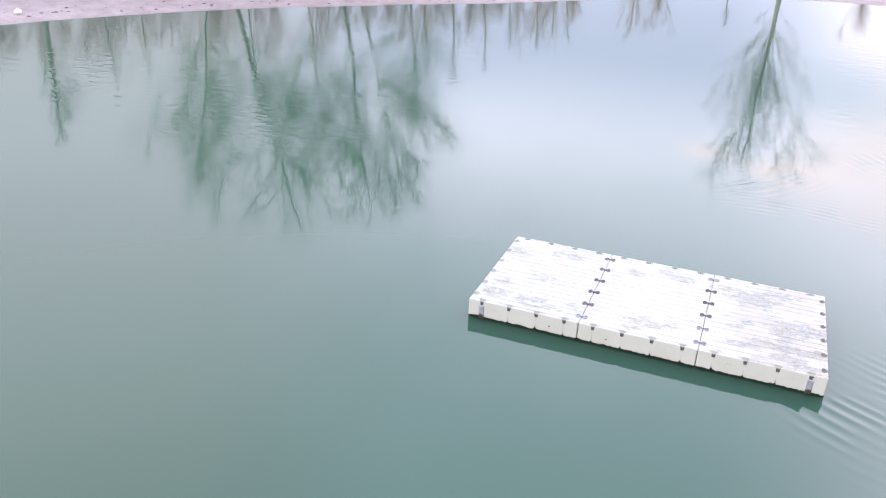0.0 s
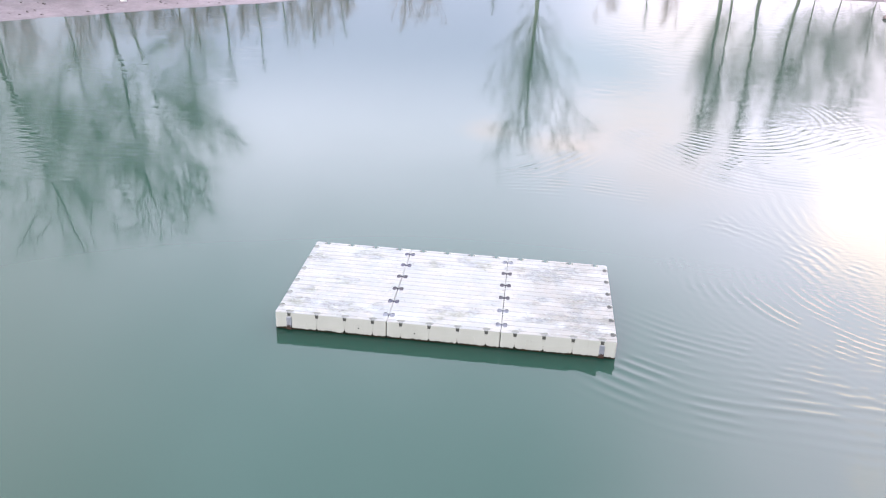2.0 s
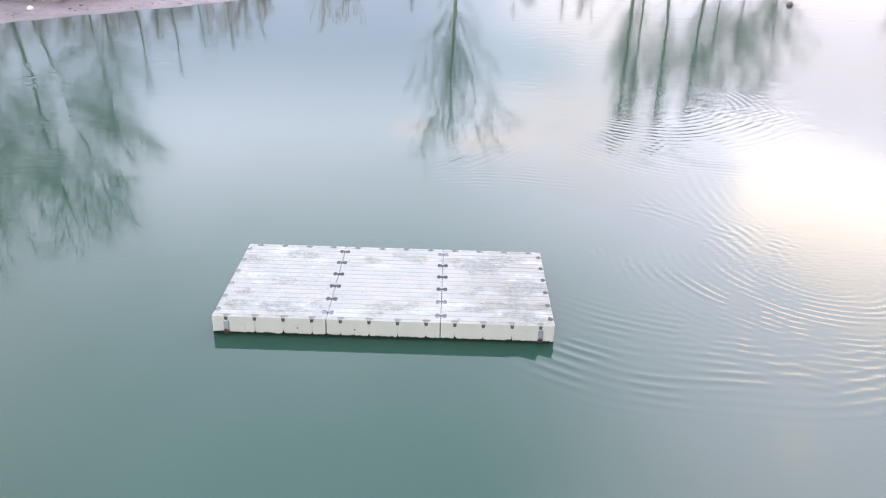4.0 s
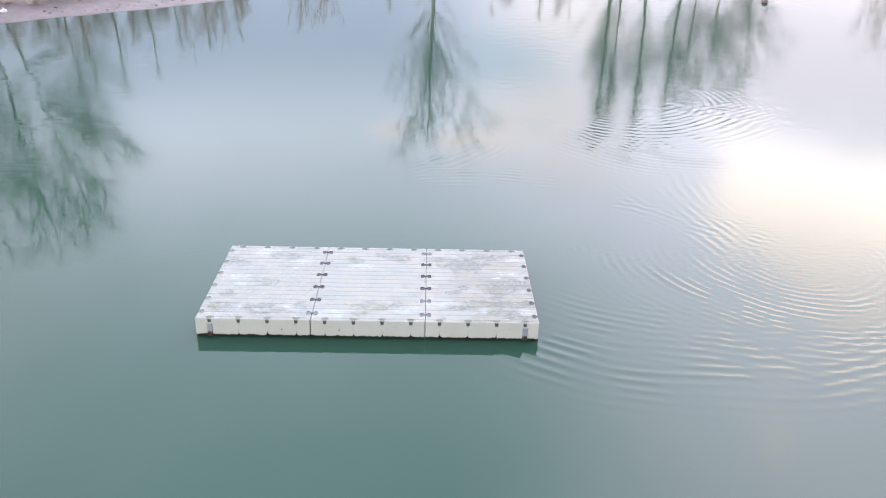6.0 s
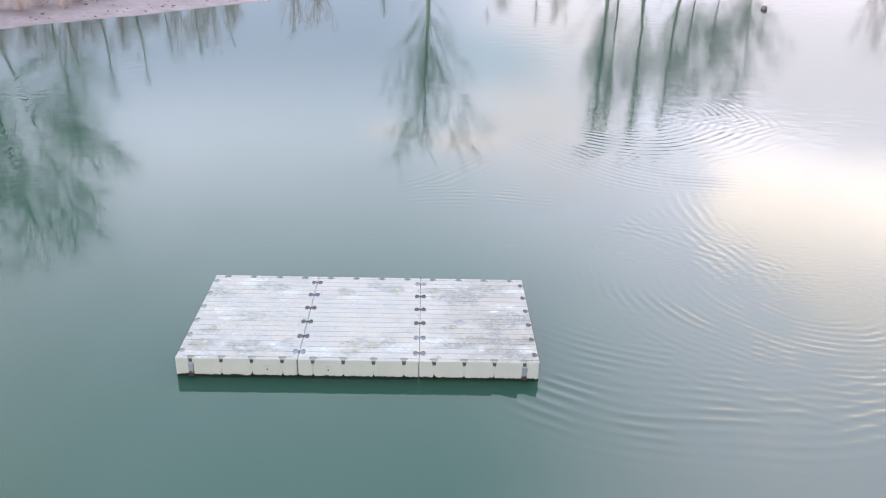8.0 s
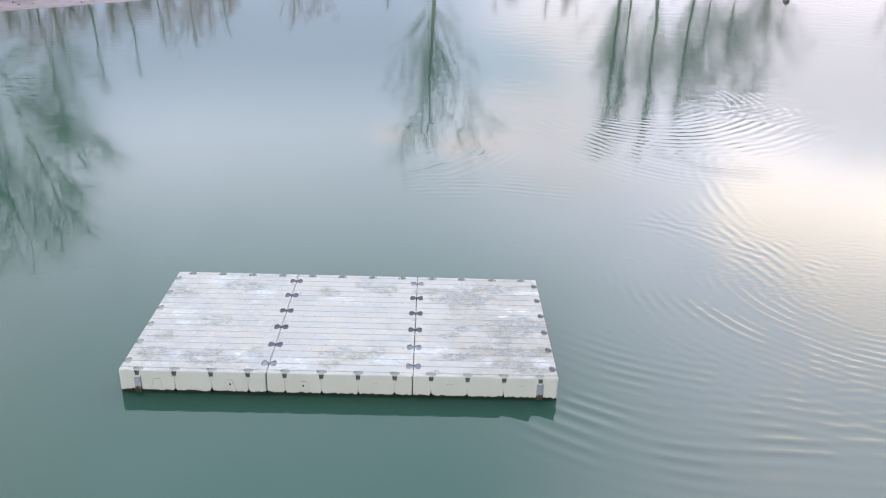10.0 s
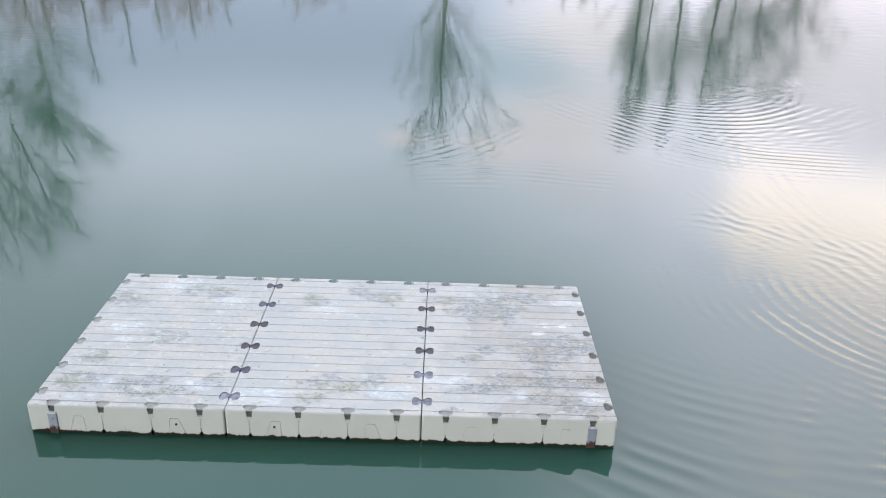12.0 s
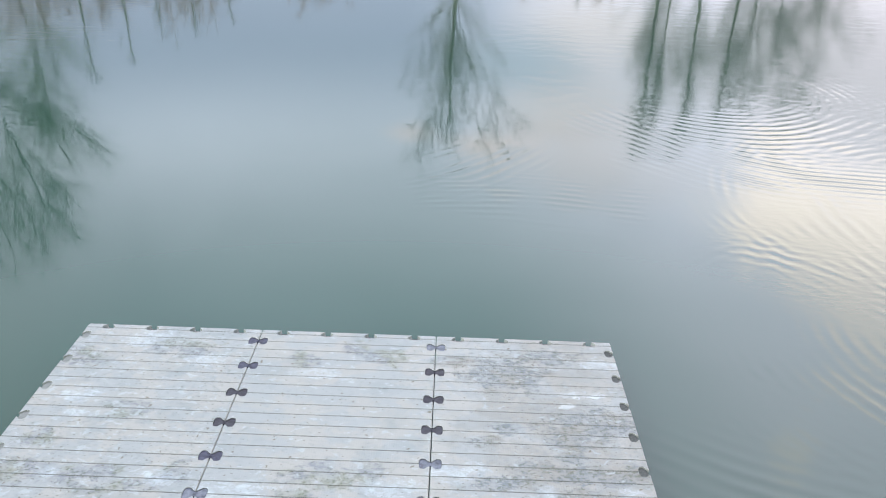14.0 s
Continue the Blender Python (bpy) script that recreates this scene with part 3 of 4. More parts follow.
def carved(bm, name, tools):
    """The bmesh with the tools taken away, as a plain mesh."""
    bmesh.ops.recalc_face_normals(bm, faces=bm.faces)
    me = bpy.data.meshes.new(name)
    bm.to_mesh(me)
    bm.free()
    ob = new(name, me)
    for tool in tools:
        mod = ob.modifiers.new("cut", "BOOLEAN")
        mod.operation, mod.object, mod.solver, mod.use_self = "DIFFERENCE", tool, "EXACT", True
    done = bpy.data.meshes.new_from_object(ob.evaluated_get(bpy.context.evaluated_depsgraph_get()))
    bpy.data.objects.remove(ob)
    done.name = name
    done.materials.clear()
    done.materials.append(PLASTIC)
    return done


def hull_mesh(tools):
    bm = bmesh.new()
    box(bm, HALF_GAP, W - HALF_GAP, 0, L, -0.16, TOP - 0.03)
    bevel_some(bm, 0.022, 3, lambda a, b: abs(a.x - b.x) < 1e-4 and abs(a.y - b.y) < 1e-4)
    return carved(bm, "hull", tools)


STRIP = PITCH / 3
GROOVES = [STRIP * (i + 0.5) for i in range(18)]


def strip_mesh(i, tools):
    y0 = 0.0 if i == 0 else GROOVES[i - 1] + 0.0042
    y1 = L if i == 18 else GROOVES[i] - 0.0042
    bm = bmesh.new()
    box(bm, HALF_GAP, W - HALF_GAP, y0, y1, TOP - 0.03, TOP)
    corner = lambda a, b: abs(a.x - b.x) < 1e-4 and abs(a.y - b.y) < 1e-4 and (abs(a.y) < 1e-4 or abs(a.y - L) < 1e-4)
    bevel_some(bm, 0.022, 3, corner)
    rim = lambda a, b: min(a.z, b.z) > TOP - 1e-3 and (all(abs(v.y) < 0.0225 for v in (a, b)) or all(abs(v.y - L) < 0.0225 for v in (a, b)))
    if i in (0, 18):
        bevel_some(bm, 0.014, 3, rim)
    else:
        bevel_some(bm, 0.010, 2, lambda a, b: min(a.z, b.z) > TOP - 1e-3 and abs(a.x - b.x) < 1e-4)
    bevel_some(bm, 0.0018, 1, lambda a, b: min(a.z, b.z) > TOP - 1e-3 and abs(a.y - b.y) < 1e-4 and abs(a.x - b.x) > 1.8 and 0.02 < a.y < L - 0.02)
    return carved(bm, "deck_strip", tools)


def coupler_outline():
    pts = []
    right = [(0.027, 0.0), (0.029, 0.012), (0.042, 0.029), (0.057, 0.043), (0.068, 0.056), (0.071, 0.070), (0.066, 0.088), (0.050, 0.100), (0.025, 0.105)]
    half = right + [(-u, v) for u, v in reversed(right)]
    for u, v in half:
        pts.append((v, -u))
    for u, v in half:
        pts.append((-v, u))
    clean = []
    for q in pts:
        if not clean or (Vector(q) - Vector(clean[-1])).length > 1e-4:
            clean.append(q)
    if (Vector(clean[0]) - Vector(clean[-1])).length < 1e-4:
        clean.pop()
    return clean


def coupler_mesh(mat):
    """Rubber dog-bone with dished lobes and a raised lip."""
    bm = bmesh.new()
    prism(bm, coupler_outline(), -0.042, 0.0)
    top = max(bm.faces, key=lambda f: f.calc_center_median().z)
    bmesh.ops.inset_region(bm, faces=[top], thickness=0.007, depth=0.0)
    for v in top.verts:
        v.co.z -= 0.004
    made = bmesh.ops.create_cone(bm, cap_ends=True, segments=10, radius1=0.013, radius2=0.012, depth=0.02)["verts"]
    for v in made:
        v.co.z -= 0.009
    me = bpy.data.meshes.new("coupler")
    bm.normal_update()
    bm.to_mesh(me)
    bm.free()
    me.materials.append(mat)
    return me


def liner_mesh(cap=None):
    """The flat grey floor of an open socket, at the origin of its edge."""
    bm = bmesh.new()
    prism(bm, [(u * 0.97, max(v, 0.018) * 0.985) for u, v in socket_outline()[2:]], -0.012, 0.0)
    caps = len(bm.faces)
    # dark box in the neck: the hole's shade and dirt put into its colour
    box(bm, -0.0315, 0.0315, 0.010, 0.046, -0.063, -0.016)
    bm.faces.ensure_lookup_table()
    for f in bm.faces[caps:]:
        f.material_index = 1
    me = bpy.data.meshes.new("socket")
    bm.normal_update()
    bm.to_mesh(me)
    bm.free()
    me.materials.append(cap or SOCKET_GREY)
    me.materials.append(SOCKET_DARK)
    return me


SIDES_OF_DOCK = [("s", [(PITCH * (i + 0.5), 0, 0) for i in range(12)]), ("n", [(PITCH * (i + 0.5), L, 180) for i in range(12)]),
                 ("w", [(HALF_GAP, PITCH * (i + 0.5), -90) for i in range(6)]), ("e", [(3 * W - HALF_GAP, PITCH * (i + 0.5), 90) for i in range(6)])]


def build_dock():
    tools = [cutter(), marks_cutter()]
    hull = hull_mesh(tools)
    strips = [strip_mesh(i, tools[:1]) for i in range(19)]
    for tool in tools:
        bpy.data.objects.remove(tool)
    dock = tagged(new("floating_dock"), "dirty white plastic swim platform of three joined float modules", "floating dock")
    modules = []
    for k in range(3):
        module = new("float_module", hull)
        module.parent, module.location = dock, (W * k, 0, 0)
        module["label"] = ("white float module with chalky grime along its front", "cleanest white float module, grimy near the front", "greyest float module, stained and spattered with droppings")[k]
        modules.append(module)
        for me in strips:
            s = new("deck_strip", me)
            s.parent = module
        # dark strips in the joints: dirt, coloured to carry the grooves' shade too
        bm = bmesh.new()
        for y in GROOVES:
            stops = [0.115, W - 0.115]
            if min(y, L - y) < 0.11:
                stops = sorted(stops + [PITCH * (i + 0.5) + s for i in range(4) for s in (-0.08, 0.08)])
            for x0, x1 in zip(stops[::2], stops[1::2]):
                box(bm, x0, x1, y - 0.0041, y + 0.0041, TOP - 0.029, TOP - 0.004)
        part("joint_dark", bm, JOINT_DARK, module, "dark dirt and painted shade in the joints between the strips")
        if k < 2:
            bm = bmesh.new()
            made = bmesh.ops.create_cone(bm, cap_ends=True, segments=14, radius1=0.013, radius2=0.011, depth=0.012)["verts"]
            bmesh.ops.rotate(bm, verts=made, matrix=Matrix.Rotation(radians(90), 3, "X"))
            bmesh.ops.translate(bm, verts=made, vec=(PITCH * (3 if k == 0 else 1), -0.004, 0.145))
            part("drain_plug", bm, BLACK_RUBBER, module, "black drain plug")
    pad, dark_pad = liner_mesh(), liner_mesh(SOCKET_DARK)
    for side, spots in SIDES_OF_DOCK:
        for x, y, turn in spots:
            s = new("socket", dark_pad if side in "ne" else pad)
            s.parent, s.matrix_basis = dock, pose(x, y, TOP - (0.043 if side == "n" else 0.014), 0, 0, turn)
    bm = bmesh.new()
    box(bm, -0.030, 0.030, -0.006, 0.012, -0.010, 0.010)
    bevel_some(bm, 0.005, 2, lambda a, b: min(a.y, b.y) < -0.005)
    collar = bpy.data.meshes.new("collar")
    bm.normal_update()
    bm.to_mesh(collar)
    bm.free()
    collar.materials.append(PLASTIC)
    for side, spots in SIDES_OF_DOCK:
        for x, y, turn in spots:
            if side in "sn" and not (side == "s" and (x < PITCH or x > 3 * W - PITCH)):
                s = new("collar", collar)
                s.parent, s.matrix_basis = dock, pose(x, y, TOP - 0.098, 0, 0, turn)
    dark, worn, pale = coupler_mesh(RUBBER), coupler_mesh(WORN_RUBBER), coupler_mesh(CHALKED)
    for seam, light, grey in ((1, (0,), (1, 4, 5)), (2, (0, 1, 5), ())):
        for i in range(6):
            c = new("coupler", pale if i in light else worn if i in grey else dark)
            c.parent, c.location = dock, (W * seam, PITCH * (i + 0.5), TOP - 0.004)
            c["label"] = "rubber coupler caked with pale droppings" if i in light else "greyed rubber dog-bone coupler" if i in grey else "dark rubber dog-bone coupler"
    for x in (PITCH / 2, 3 * W - PITCH / 2):
        bm = bmesh.new()
        box(bm, x - 0.047, x + 0.047, -0.016, 0.004, -0.10, TOP - 0.085)
        bevel_some(bm, 0.008, 2, lambda a, b: min(a.y, b.y) < -0.01)
        strap = part("anchor_bracket", bm, STEEL, dock, "galvanised strap rusting at the waterline")
        for z in (0.07, 0.19):
            bm = bmesh.new()
            made = bmesh.ops.create_cone(bm, cap_ends=True, segments=6, radius1=0.012, radius2=0.011, depth=0.014)["verts"]
            bmesh.ops.rotate(bm, verts=made, matrix=Matrix.Rotation(radians(90), 3, "X"))
            bmesh.ops.translate(bm, verts=made, vec=(x, -0.022, z))
            part("bolt", bm, STEEL, strap)
    return dock


build_dock()


# ---- trees ----
def tubes(segments, sides):
    """Tapered tubes from rows of start, end and two radii, as arrays of points and faces."""
    s = np.asarray(segments, dtype=float)
    a, b, ra, rb = s[:, 0:3], s[:, 3:6], s[:, 6], s[:, 7]
    d = b - a
    d /= np.maximum(np.linalg.norm(d, axis=1, keepdims=True), 1e-6)
    ref = np.where(np.abs(d[:, 2:3]) > 0.9, [[1.0, 0, 0]], [[0, 0, 1.0]])
    u = np.cross(d, ref)
    u /= np.linalg.norm(u, axis=1, keepdims=True)
    v = np.cross(d, u)
    ang = np.arange(sides) * 2 * np.pi / sides
    ring = np.cos(ang)[None, :, None] * u[:, None, :] + np.sin(ang)[None, :, None] * v[:, None, :]
    pts = np.concatenate([a[:, None] + ring * ra[:, None, None], b[:, None] + ring * rb[:, None, None]], axis=1).reshape(-1, 3)
    base = np.arange(len(s))[:, None, None] * 2 * sides
    i = np.arange(sides)
    j = (i + 1) % sides
    quad = np.stack([i, j, j + sides, i + sides], axis=1)[None]
    return pts, (base + quad).reshape(-1, 4)


def ground_z(x, y):
    a = math.degrees(math.atan2(x - CENTRE.x, y - CENTRE.y))
    o = math.hypot(x - CENTRE.x, y - CENTRE.y) - smooth_radius(a)
    return float(np.interp(o, [0, 1.2, 4, 9, 22, 40], [0, 0.08, 0.3, 0.6, 1.0, 1.2])) - 0.12


def grow(rng, limbs, hosts, start, way, length, radius, level, spread, lift, density, reach, taper=1.35):
    """A wandering shoot that carries smaller shoots. Those of the second order and up also carry twigs."""
    steps = max(3, int(length / (0.7 if level < 2 else 0.5)))
    p, d, r = np.array(start, float), np.array(way, float), radius
    step = length / steps
    for i in range(steps):
        d = d + rng.normal(0, 0.05 + 0.035 * level, 3) + np.array([0, 0, lift * 0.06])
        d /= np.linalg.norm(d)
        q = p + d * step
        r2 = radius * (1 - 0.96 * (i + 1) / steps) ** (taper if level == 0 else 1.0) + 0.002
        limbs.append((*p, *q, r, r2))
        u = (i + 1) / steps
        if level > 0 or u > 0.6:
            hosts.append((*p, *q, level))
        if level < 3 and u > (0.14 if level == 0 else 0.12):
            for _ in range(rng.poisson(density[level] * step)):
                side = rng.normal(0, 1, 3)
                side -= d * side.dot(d)
                side /= np.linalg.norm(side)
                tilt = spread * rng.uniform(0.6, 1.25)
                w = d * math.cos(tilt) + side * math.sin(tilt) + np.array([0, 0, 0.10])
                l = length * (1.05 - 0.75 * u if taper > 1 else 0.66 - 0.12 * u) * rng.uniform(0.4, 0.75) * (reach if level == 0 else 1.0) if level < 2 else length * rng.uniform(0.3, 0.6)
                if l > 0.3:
                    grow(rng, limbs, hosts, p + d * step * rng.random(), w / np.linalg.norm(w), l,
                         max(r2 * rng.uniform(0.3, 0.5), 0.0032), level + 1, spread, lift, density, reach, taper)
        p, r = q, r2


def twig_cloud(rng, hosts, count, length, thick, along=0.55):
    """Fine forked twigs along the shoots, each a pair of slivers that taper to a point."""
    h = np.asarray(hosts, dtype=float)
    size = np.linalg.norm(h[:, 3:6] - h[:, 0:3], axis=1)
    pick = rng.choice(len(h), count, p=size / size.sum())
    a, b = h[pick, 0:3], h[pick, 3:6]
    d = (b - a) / np.maximum(np.linalg.norm(b - a, axis=1, keepdims=True), 1e-6)
    start = a + (b - a) * rng.random((count, 1))
    way = d * along + rng.normal(0, 0.5, (count, 3)) + np.array([0, 0, 0.25])
    way /= np.linalg.norm(way, axis=1, keepdims=True)
    l = length * rng.uniform(0.35, 1.0, (count, 1))
    fork = start + way * l * rng.uniform(0.25, 0.6, (count, 1))
    turn = way + rng.normal(0, 0.35, (count, 3)) + np.array([0, 0, 0.1])
    tip = fork + turn / np.linalg.norm(turn, axis=1, keepdims=True) * l * 0.6
    one = np.ones((count, 1)) * thick
    return np.concatenate([np.concatenate([start, start + way * l, one], axis=1), np.concatenate([fork, tip, one * 0.7], axis=1)])


def slivers(rows):
    """Three-sided points from rows of start, end and radius, as arrays of points and faces."""
    a, b, r = rows[:, 0:3], rows[:, 3:6], rows[:, 6]
    d = (b - a) / np.maximum(np.linalg.norm(b - a, axis=1, keepdims=True), 1e-6)
    ref = np.where(np.abs(d[:, 2:3]) > 0.9, [[1.0, 0, 0]], [[0, 0, 1.0]])
    u = np.cross(d, ref)
    u /= np.linalg.norm(u, axis=1, keepdims=True)
    v = np.cross(d, u)
    ang = np.arange(3) * 2 * np.pi / 3
    ring = a[:, None] + (np.cos(ang)[None, :, None] * u[:, None] + np.sin(ang)[None, :, None] * v[:, None]) * r[:, None, None]
    pts = np.concatenate([ring, b[:, None]], axis=1).reshape(-1, 3)
    face = np.array([[0, 1, 3], [1, 2, 3], [2, 0, 3]])[None]
    return pts, (np.arange(len(rows))[:, None, None] * 4 + face).reshape(-1, 3)


def tree(name, x, y, height, radius, seed, label, boughs, mat=None, lean=(0, 0), twigs=9000, fine=1.2, thick=0.0011, along=0.55, density=(0, 1.25, 0.9), lift=0.7, limb=1.0):
    """A trunk with tiers of boughs. A tier: from and to along the trunk, how many, tilt from the trunk low and high, length low and high, and the compass bearing it favours, if any."""
    rng = np.random.default_rng(seed)
    limbs, hosts = [], []
    steps = max(8, int(height / 0.8))
    p = np.array([0.0, 0.0, -0.25])
    way = np.array([lean[0], lean[1], 1.0])
    line = [(p, radius * 1.25)]
    for i in range(steps):
        u = (i + 1) / steps
        d = way + rng.normal(0, 0.06, 3) * np.array([1, 1, 0])
        q = p + d / np.linalg.norm(d) * height * 0.95 / steps
        limbs.append((*p, *q, line[-1][1], radius * (1 - 0.97 * u) ** 1.15 + 0.005))
        p = q
        line.append((p, limbs[-1][7]))
        if u > 0.5:
            hosts.append((*limbs[-1][:6], 1))
    turn = rng.uniform(0, 6.28)
    for u0, u1, count, tilt0, tilt1, len0, len1, *bearing in boughs:
        for i in range(count):
            f = (i + rng.random()) / count
            k = (u0 + (u1 - u0) * f) * steps
            j = min(int(k), steps - 1)
            start = line[j][0] + (line[j + 1][0] - line[j][0]) * (k - j)
            a = radians(bearing[0]) + rng.normal(0, 0.5) if bearing else turn + 2.4 * i + rng.normal(0, 0.3)
            tilt = tilt0 + (tilt1 - tilt0) * f + rng.normal(0, 0.06)
            d = np.array([math.sin(a) * math.sin(tilt), math.cos(a) * math.sin(tilt), math.cos(tilt)])
            length = (len0 + (len1 - len0) * f) * rng.uniform(0.8, 1.12)
            grow(rng, limbs, hosts, start, d, length, min(line[j][1] * 0.4, 0.004 + 0.0040 * length) * limb, 1, 0.5, lift, density, 1.0, 1.0)
    ob = tagged(new(name), label, name, "thickets behind the beach" if name == "shrub" else "trees along the far shore")
    ob.location = (x, y, ground_z(x, y))
    fast_mesh("stems" if name == "shrub" else "trunk", *tubes(limbs, 6 if radius > 0.1 else 4), BARK if name == "tree" else BRUSH, ob)
    fast_mesh("brush" if name == "shrub" else "crown", *slivers(twig_cloud(rng, hosts, twigs, fine, thick, along)), mat or TWIG, ob)
    return ob


TALL = "tall bare winter tree with a slim crown of rising boughs"
FAN = "tall bare winter tree with boughs fanning out from low down"
HAZY = "broad bare tree with a haze of fine grey twigs"
GREEN = "large leaning tree with long sprays of greenish twigs"
SMALL = "small dense tree with greenish twigs on the shore"
THIN = "thin bare sapling leaning at the water's edge"
tree("tree", 4.3, 51.4, 13.6, 0.20, 36, FAN, [(0.16, 0.36, 6, 0.30, 0.24, 10.0, 8.6), (0.14, 0.38, 5, 0.44, 0.38, 9.0, 7.6), (0.12, 0.40, 6, 0.62, 0.5, 6.6, 5.4), (0.14, 0.3, 2, 0.7, 0.6, 7.0, 6.4, -95), (0.45, 0.9, 8, 0.34, 0.25, 4.2, 1.6), (0.05, 0.3, 8, 0.8, 0.6, 3.0, 3.6)], lean=(-0.01, 0), lift=0.3, limb=0.55, twigs=14500, thick=0.0018, fine=1.3)
slim = lambda h: [(0.10, 0.95, 30, 0.42, 0.28, 0.33 * h, 0.12 * h), (0.25, 0.8, 6, 0.22, 0.2, 0.36 * h, 0.2 * h), (0.0, 0.5, 12, 0.8, 0.5, 0.24 * h, 0.22 * h)]
haze = dict(fine=1.5, thick=0.0014, limb=0.38)
tree("tree", 16.8, 48.8, 12.6, 0.15, 12, TALL, slim(12.6), twigs=9000, **haze)
tree("tree", 17.7, 49.4, 11.9, 0.085, 16, TALL, slim(11.9), lean=(0.01, 0), twigs=5000, **haze)
tree("tree", 19.3, 48.5, 12.0, 0.14, 63, TALL, slim(12.0), lean=(-0.01, 0), twigs=8000, **haze)
tree("tree", 21.9, 48.8, 10.8, 0.125, 14, TALL, slim(10.8), lean=(0.01, 0), twigs=6500, **haze)
tree("tree", 23.2, 49.6, 10.2, 0.04, 17, HAZY, [(0.0, 0.25, 8, 0.8, 0.6, 3.5, 3.5), (0.05, 0.8, 18, 0.6, 0.35, 4.6, 2.2)], lean=(0.02, 0), twigs=8000, **haze)
tree("tree", 25.2, 50.0, 9.2, 0.035, 15, HAZY, [(0.0, 0.25, 8, 0.9, 0.7, 4.0, 4.0), (0.04, 0.8, 20, 0.85, 0.5, 5.2, 2.8)], lean=(-0.02, 0), twigs=9000, **haze)
tree("tree", 27.4, 49.8, 8.6, 0.03, 19, HAZY, [(0.0, 0.25, 8, 0.9, 0.7, 4.0, 4.0), (0.03, 0.8, 20, 0.95, 0.55, 5.0, 2.8)], lean=(0.03, 0), twigs=11000, **haze)
green = dict(mat=BUDS, fine=2.5, thick=0.0015, along=0.85, lift=0.35, limb=0.26)
tree("tree", -24.3, 28.2, 15.6, 0.15, 21, GREEN, [(0.10, 0.45, 5, 0.95, 0.75, 7.6, 6.0, -105), (0.10, 0.6, 9, 0.9, 0.6, 8.0, 6.0, 60), (0.12, 0.5, 9, 0.75, 0.55, 6.5, 6.0), (0.45, 0.95, 12, 0.6, 0.4, 5.0, 2.0)], lean=(0.20, 0.10), twigs=15000, **green)
tree("tree", -25.4, 27.6, 11.6, 0.08, 25, GREEN, [(0.15, 0.9, 14, 0.8, 0.5, 5.0, 2.4)], lean=(-0.10, -0.06), twigs=6500, **green)
tree("tree", -19.4, 32.4, 14.6, 0.12, 22, GREEN, [(0.15, 0.6, 11, 0.85, 0.6, 6.6, 5.0), (0.55, 0.95, 9, 0.6, 0.4, 4.8, 2.0)], lean=(0.10, 0.04), twigs=8000, **green)
tree("tree", -18.6, 32.9, 13.6, 0.09, 26, GREEN, [(0.2, 0.7, 9, 0.95, 0.65, 5.8, 4.6, 80), (0.5, 0.95, 9, 0.6, 0.45, 4.4, 2.0)], lean=(0.20, 0.08), twigs=8000, **green)
tree("tree", -16.2, 34.6, 7.4, 0.06, 23, SMALL, [(0.2, 0.95, 16, 1.0, 0.7, 3.4, 1.8)], lean=(0.10, 0), twigs=5000, **green)
tree("tree", -21.6, 31.6, 10.4, 0.07, 27, GREEN, [(0.2, 0.95, 16, 0.9, 0.6, 5.2, 2.4)], lean=(0.16, 0.03), twigs=7500, **green)
tree("tree", -29.5, 19.7, 7.4, 0.17, 24, "short stout bare tree on the shore", [(0.15, 0.9, 12, 0.4, 0.3, 2.8, 1.2)], lean=(0.02, 0), twigs=5000, fine=0.8)
for i, (x, y, h, r) in enumerate([(-27.6, 21.8, 4.8, 0.07), (-26.3, 23.0, 4.0, 0.05), (-22.6, 27.2, 6.4, 0.07), (-15.2, 34.4, 5.4, 0.07), (-13.9, 35.4, 5.8, 0.08),
                                  (-12.5, 37.3, 5.0, 0.09), (-11.3, 38.7, 3.5, 0.05), (-9.8, 40.1, 4.0, 0.06), (-8.3, 41.1, 3.2, 0.05), (1.0, 48.1, 2.4, 0.05), (11.8, 49.9, 3.4, 0.05)]):
    tree("tree", x, y, h, r, 40 + i, THIN, [(0.3, 0.95, 6, 0.4, 0.3, h * 0.28, h * 0.14)], lean=(0.09, 0.0), twigs=500, fine=0.6)
spots = random.Random(5)
BROWN = "leafless brown thicket behind the beach"


def thicket(x, y, h, seed, twigs=1500):
    tree("shrub", x, y, h, 0.02, seed, BROWN, [(0.0, 0.12, 9, 0.35, 0.2, h * 0.95, h * 0.8), (0.0, 0.1, 5, 0.7, 0.5, h * 0.6, h * 0.6)], BRUSH, twigs=twigs, fine=0.8, thick=0.0022, limb=0.6, density=(0, 1.0, 0.5))


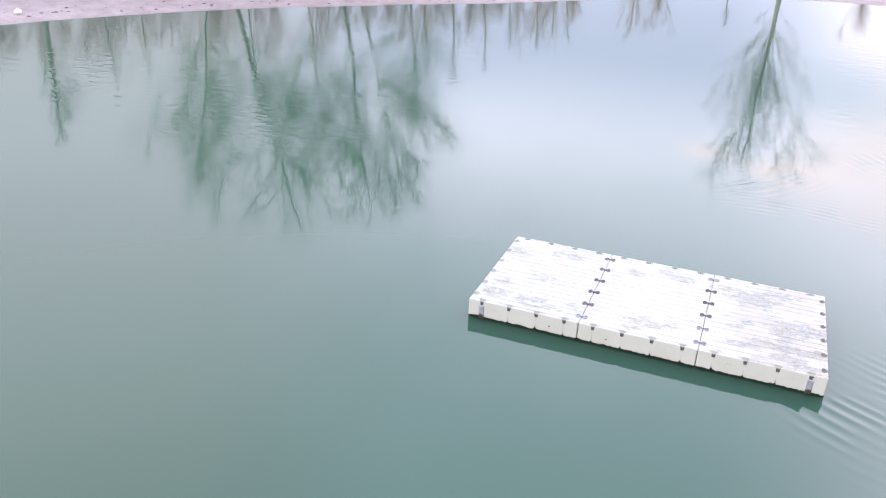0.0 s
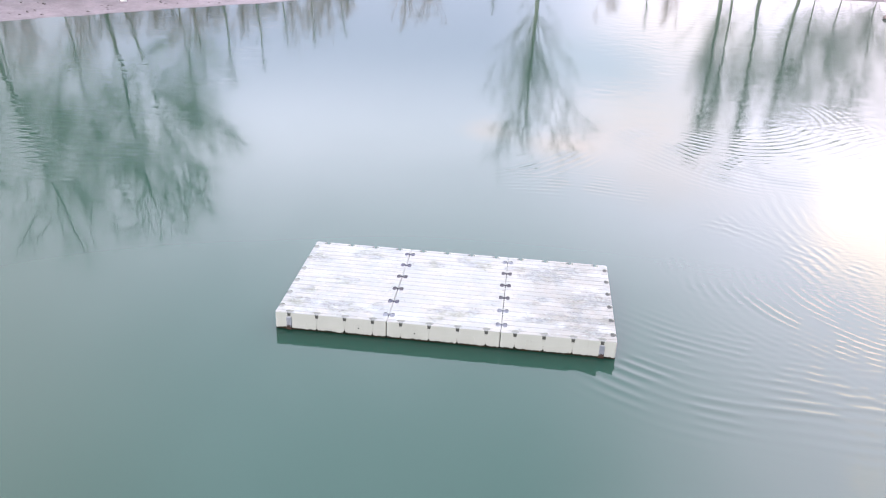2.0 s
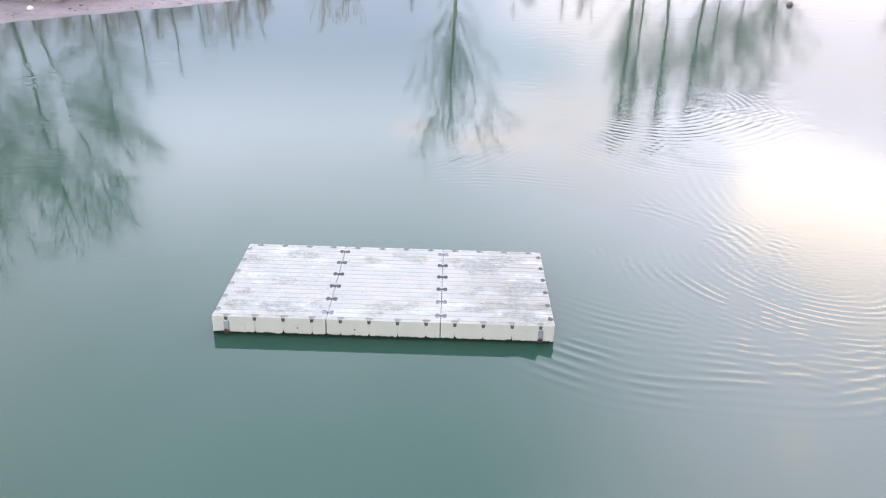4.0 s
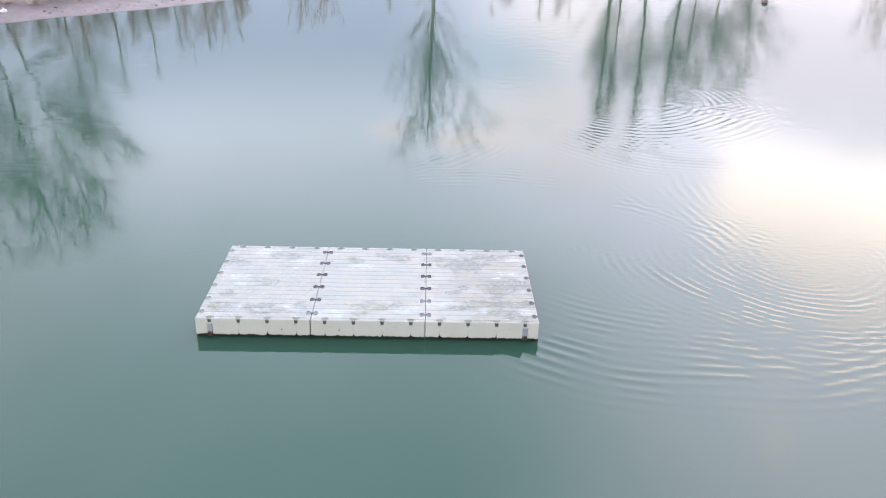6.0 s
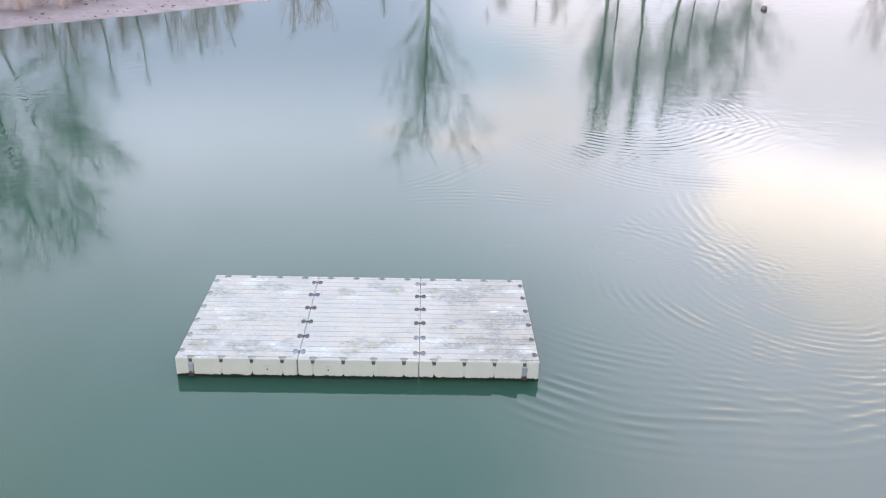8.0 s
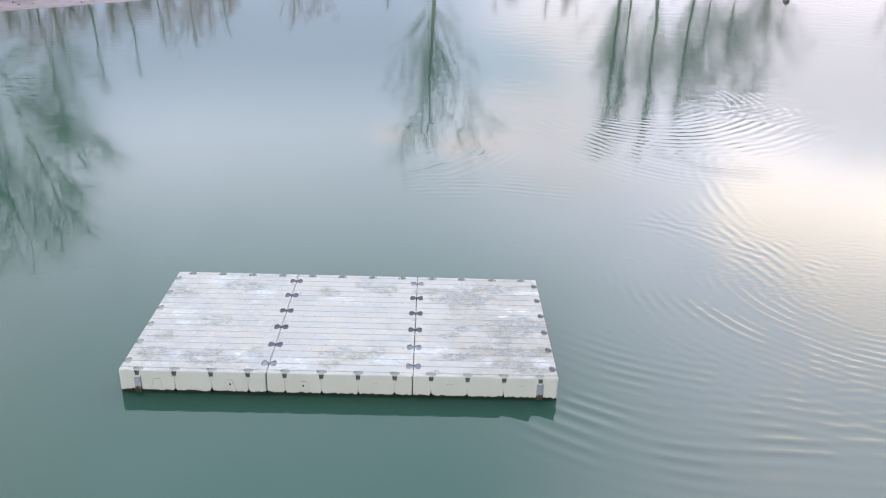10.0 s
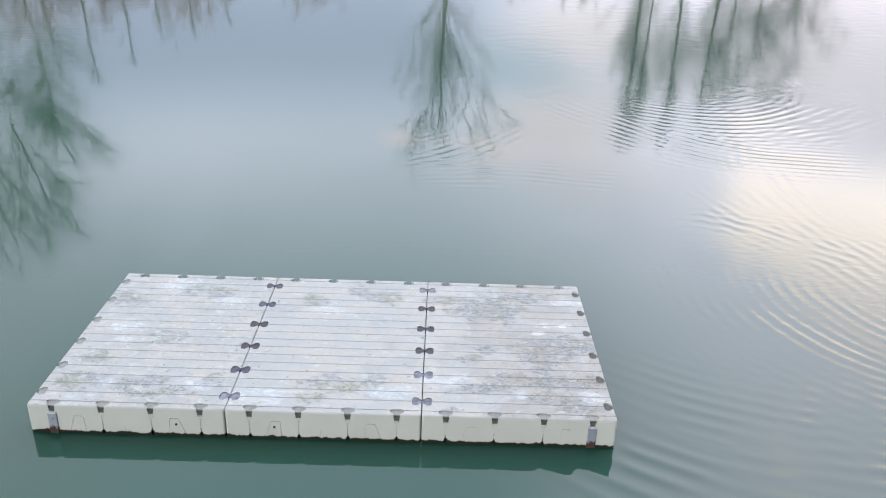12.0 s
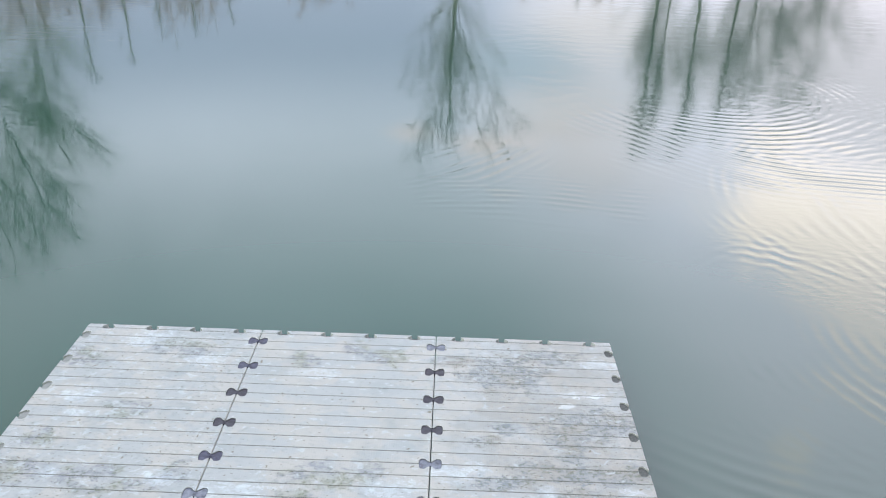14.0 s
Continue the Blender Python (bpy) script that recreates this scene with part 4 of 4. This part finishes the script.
for i in range(34):
    a = -74 + i * 1.62
    r = smooth_radius(a) + spots.uniform(3.0, 6.0) + (5.0 if a < -46 else 0.0)
    thicket(CENTRE.x + math.sin(radians(a)) * r, CENTRE.y + math.cos(radians(a)) * r, spots.uniform(1.8, 3.6) + (1.4 if a < -46 else 0.0), 70 + i, 2800 if a < -46 else 1500)
for i, (x, y, h) in enumerate([(-4.8, 46.4, 3.2), (-3.3, 47.0, 3.0), (9.4, 50.6, 2.6), (13.6, 50.8, 2.8), (36.9, 51.1, 4.8), (38.5, 52.0, 5.0)]):
    thicket(x, y, h, 120 + i)

# ---- buoys ----


def ball(name, x, y, z, r, mat, label, squash=0.8, band=None):
    root = tagged(new(name), label, "buoy")
    root.location = (x, y, z)
    bm = bmesh.new()
    bmesh.ops.create_uvsphere(bm, u_segments=20, v_segments=12, radius=r)
    for v in bm.verts:
        v.co.z *= squash
        v.co.z += 0.04 * r * math.sin(3 * v.co.x / r)
    part("float", bm, mat, root, smooth=True)
    bm = bmesh.new()
    made = bmesh.ops.create_cone(bm, cap_ends=True, segments=10, radius1=r * 0.22, radius2=r * 0.16, depth=r * 0.35)["verts"]
    bmesh.ops.translate(bm, verts=made, vec=(0, 0, r * squash + r * 0.1))
    part("eye", bm, band or mat, root)
    return root


ball("buoy", 24.7, 40.45, 0.05, 0.19, BUOY_DARK, "small grey brown mooring buoy afloat on the lake", 1.0, BUOY_WHITE)
ball("buoy", -27.75, 16.6, 0.2, 0.17, BUOY_WHITE, "white buoy lying on the sandy beach")
ball("buoy", -17.3, 30.4, 0.2, 0.17, BUOY_WHITE, "white buoy lying on the sandy beach")


# ---- stones on the beach ----
def beach_stones():
    rnd = random.Random(12)
    bm = bmesh.new()
    for _ in range(160):
        a = rnd.uniform(-78, -18)
        r = smooth_radius(a) + rnd.choice((rnd.uniform(0.6, 1.6), rnd.uniform(1.5, 7.0)))
        x, y = CENTRE.x + math.sin(radians(a)) * r, CENTRE.y + math.cos(radians(a)) * r
        size = rnd.uniform(0.025, 0.085)
        made = bmesh.ops.create_icosphere(bm, subdivisions=1, radius=size)["verts"]
        for v in made:
            v.co = Vector((v.co.x * rnd.uniform(1.0, 1.8), v.co.y * rnd.uniform(0.9, 1.3), v.co.z * 0.6)) * rnd.uniform(0.85, 1.1)
            v.co += Vector((x, y, ground_z(x, y) + 0.12 + size * 0.2))
    ob = part("beach_stones", bm, STONE)
    tagged(ob, "scattered dark stones and drift bits on the sand", "stones", kind="stuff")


beach_stones()
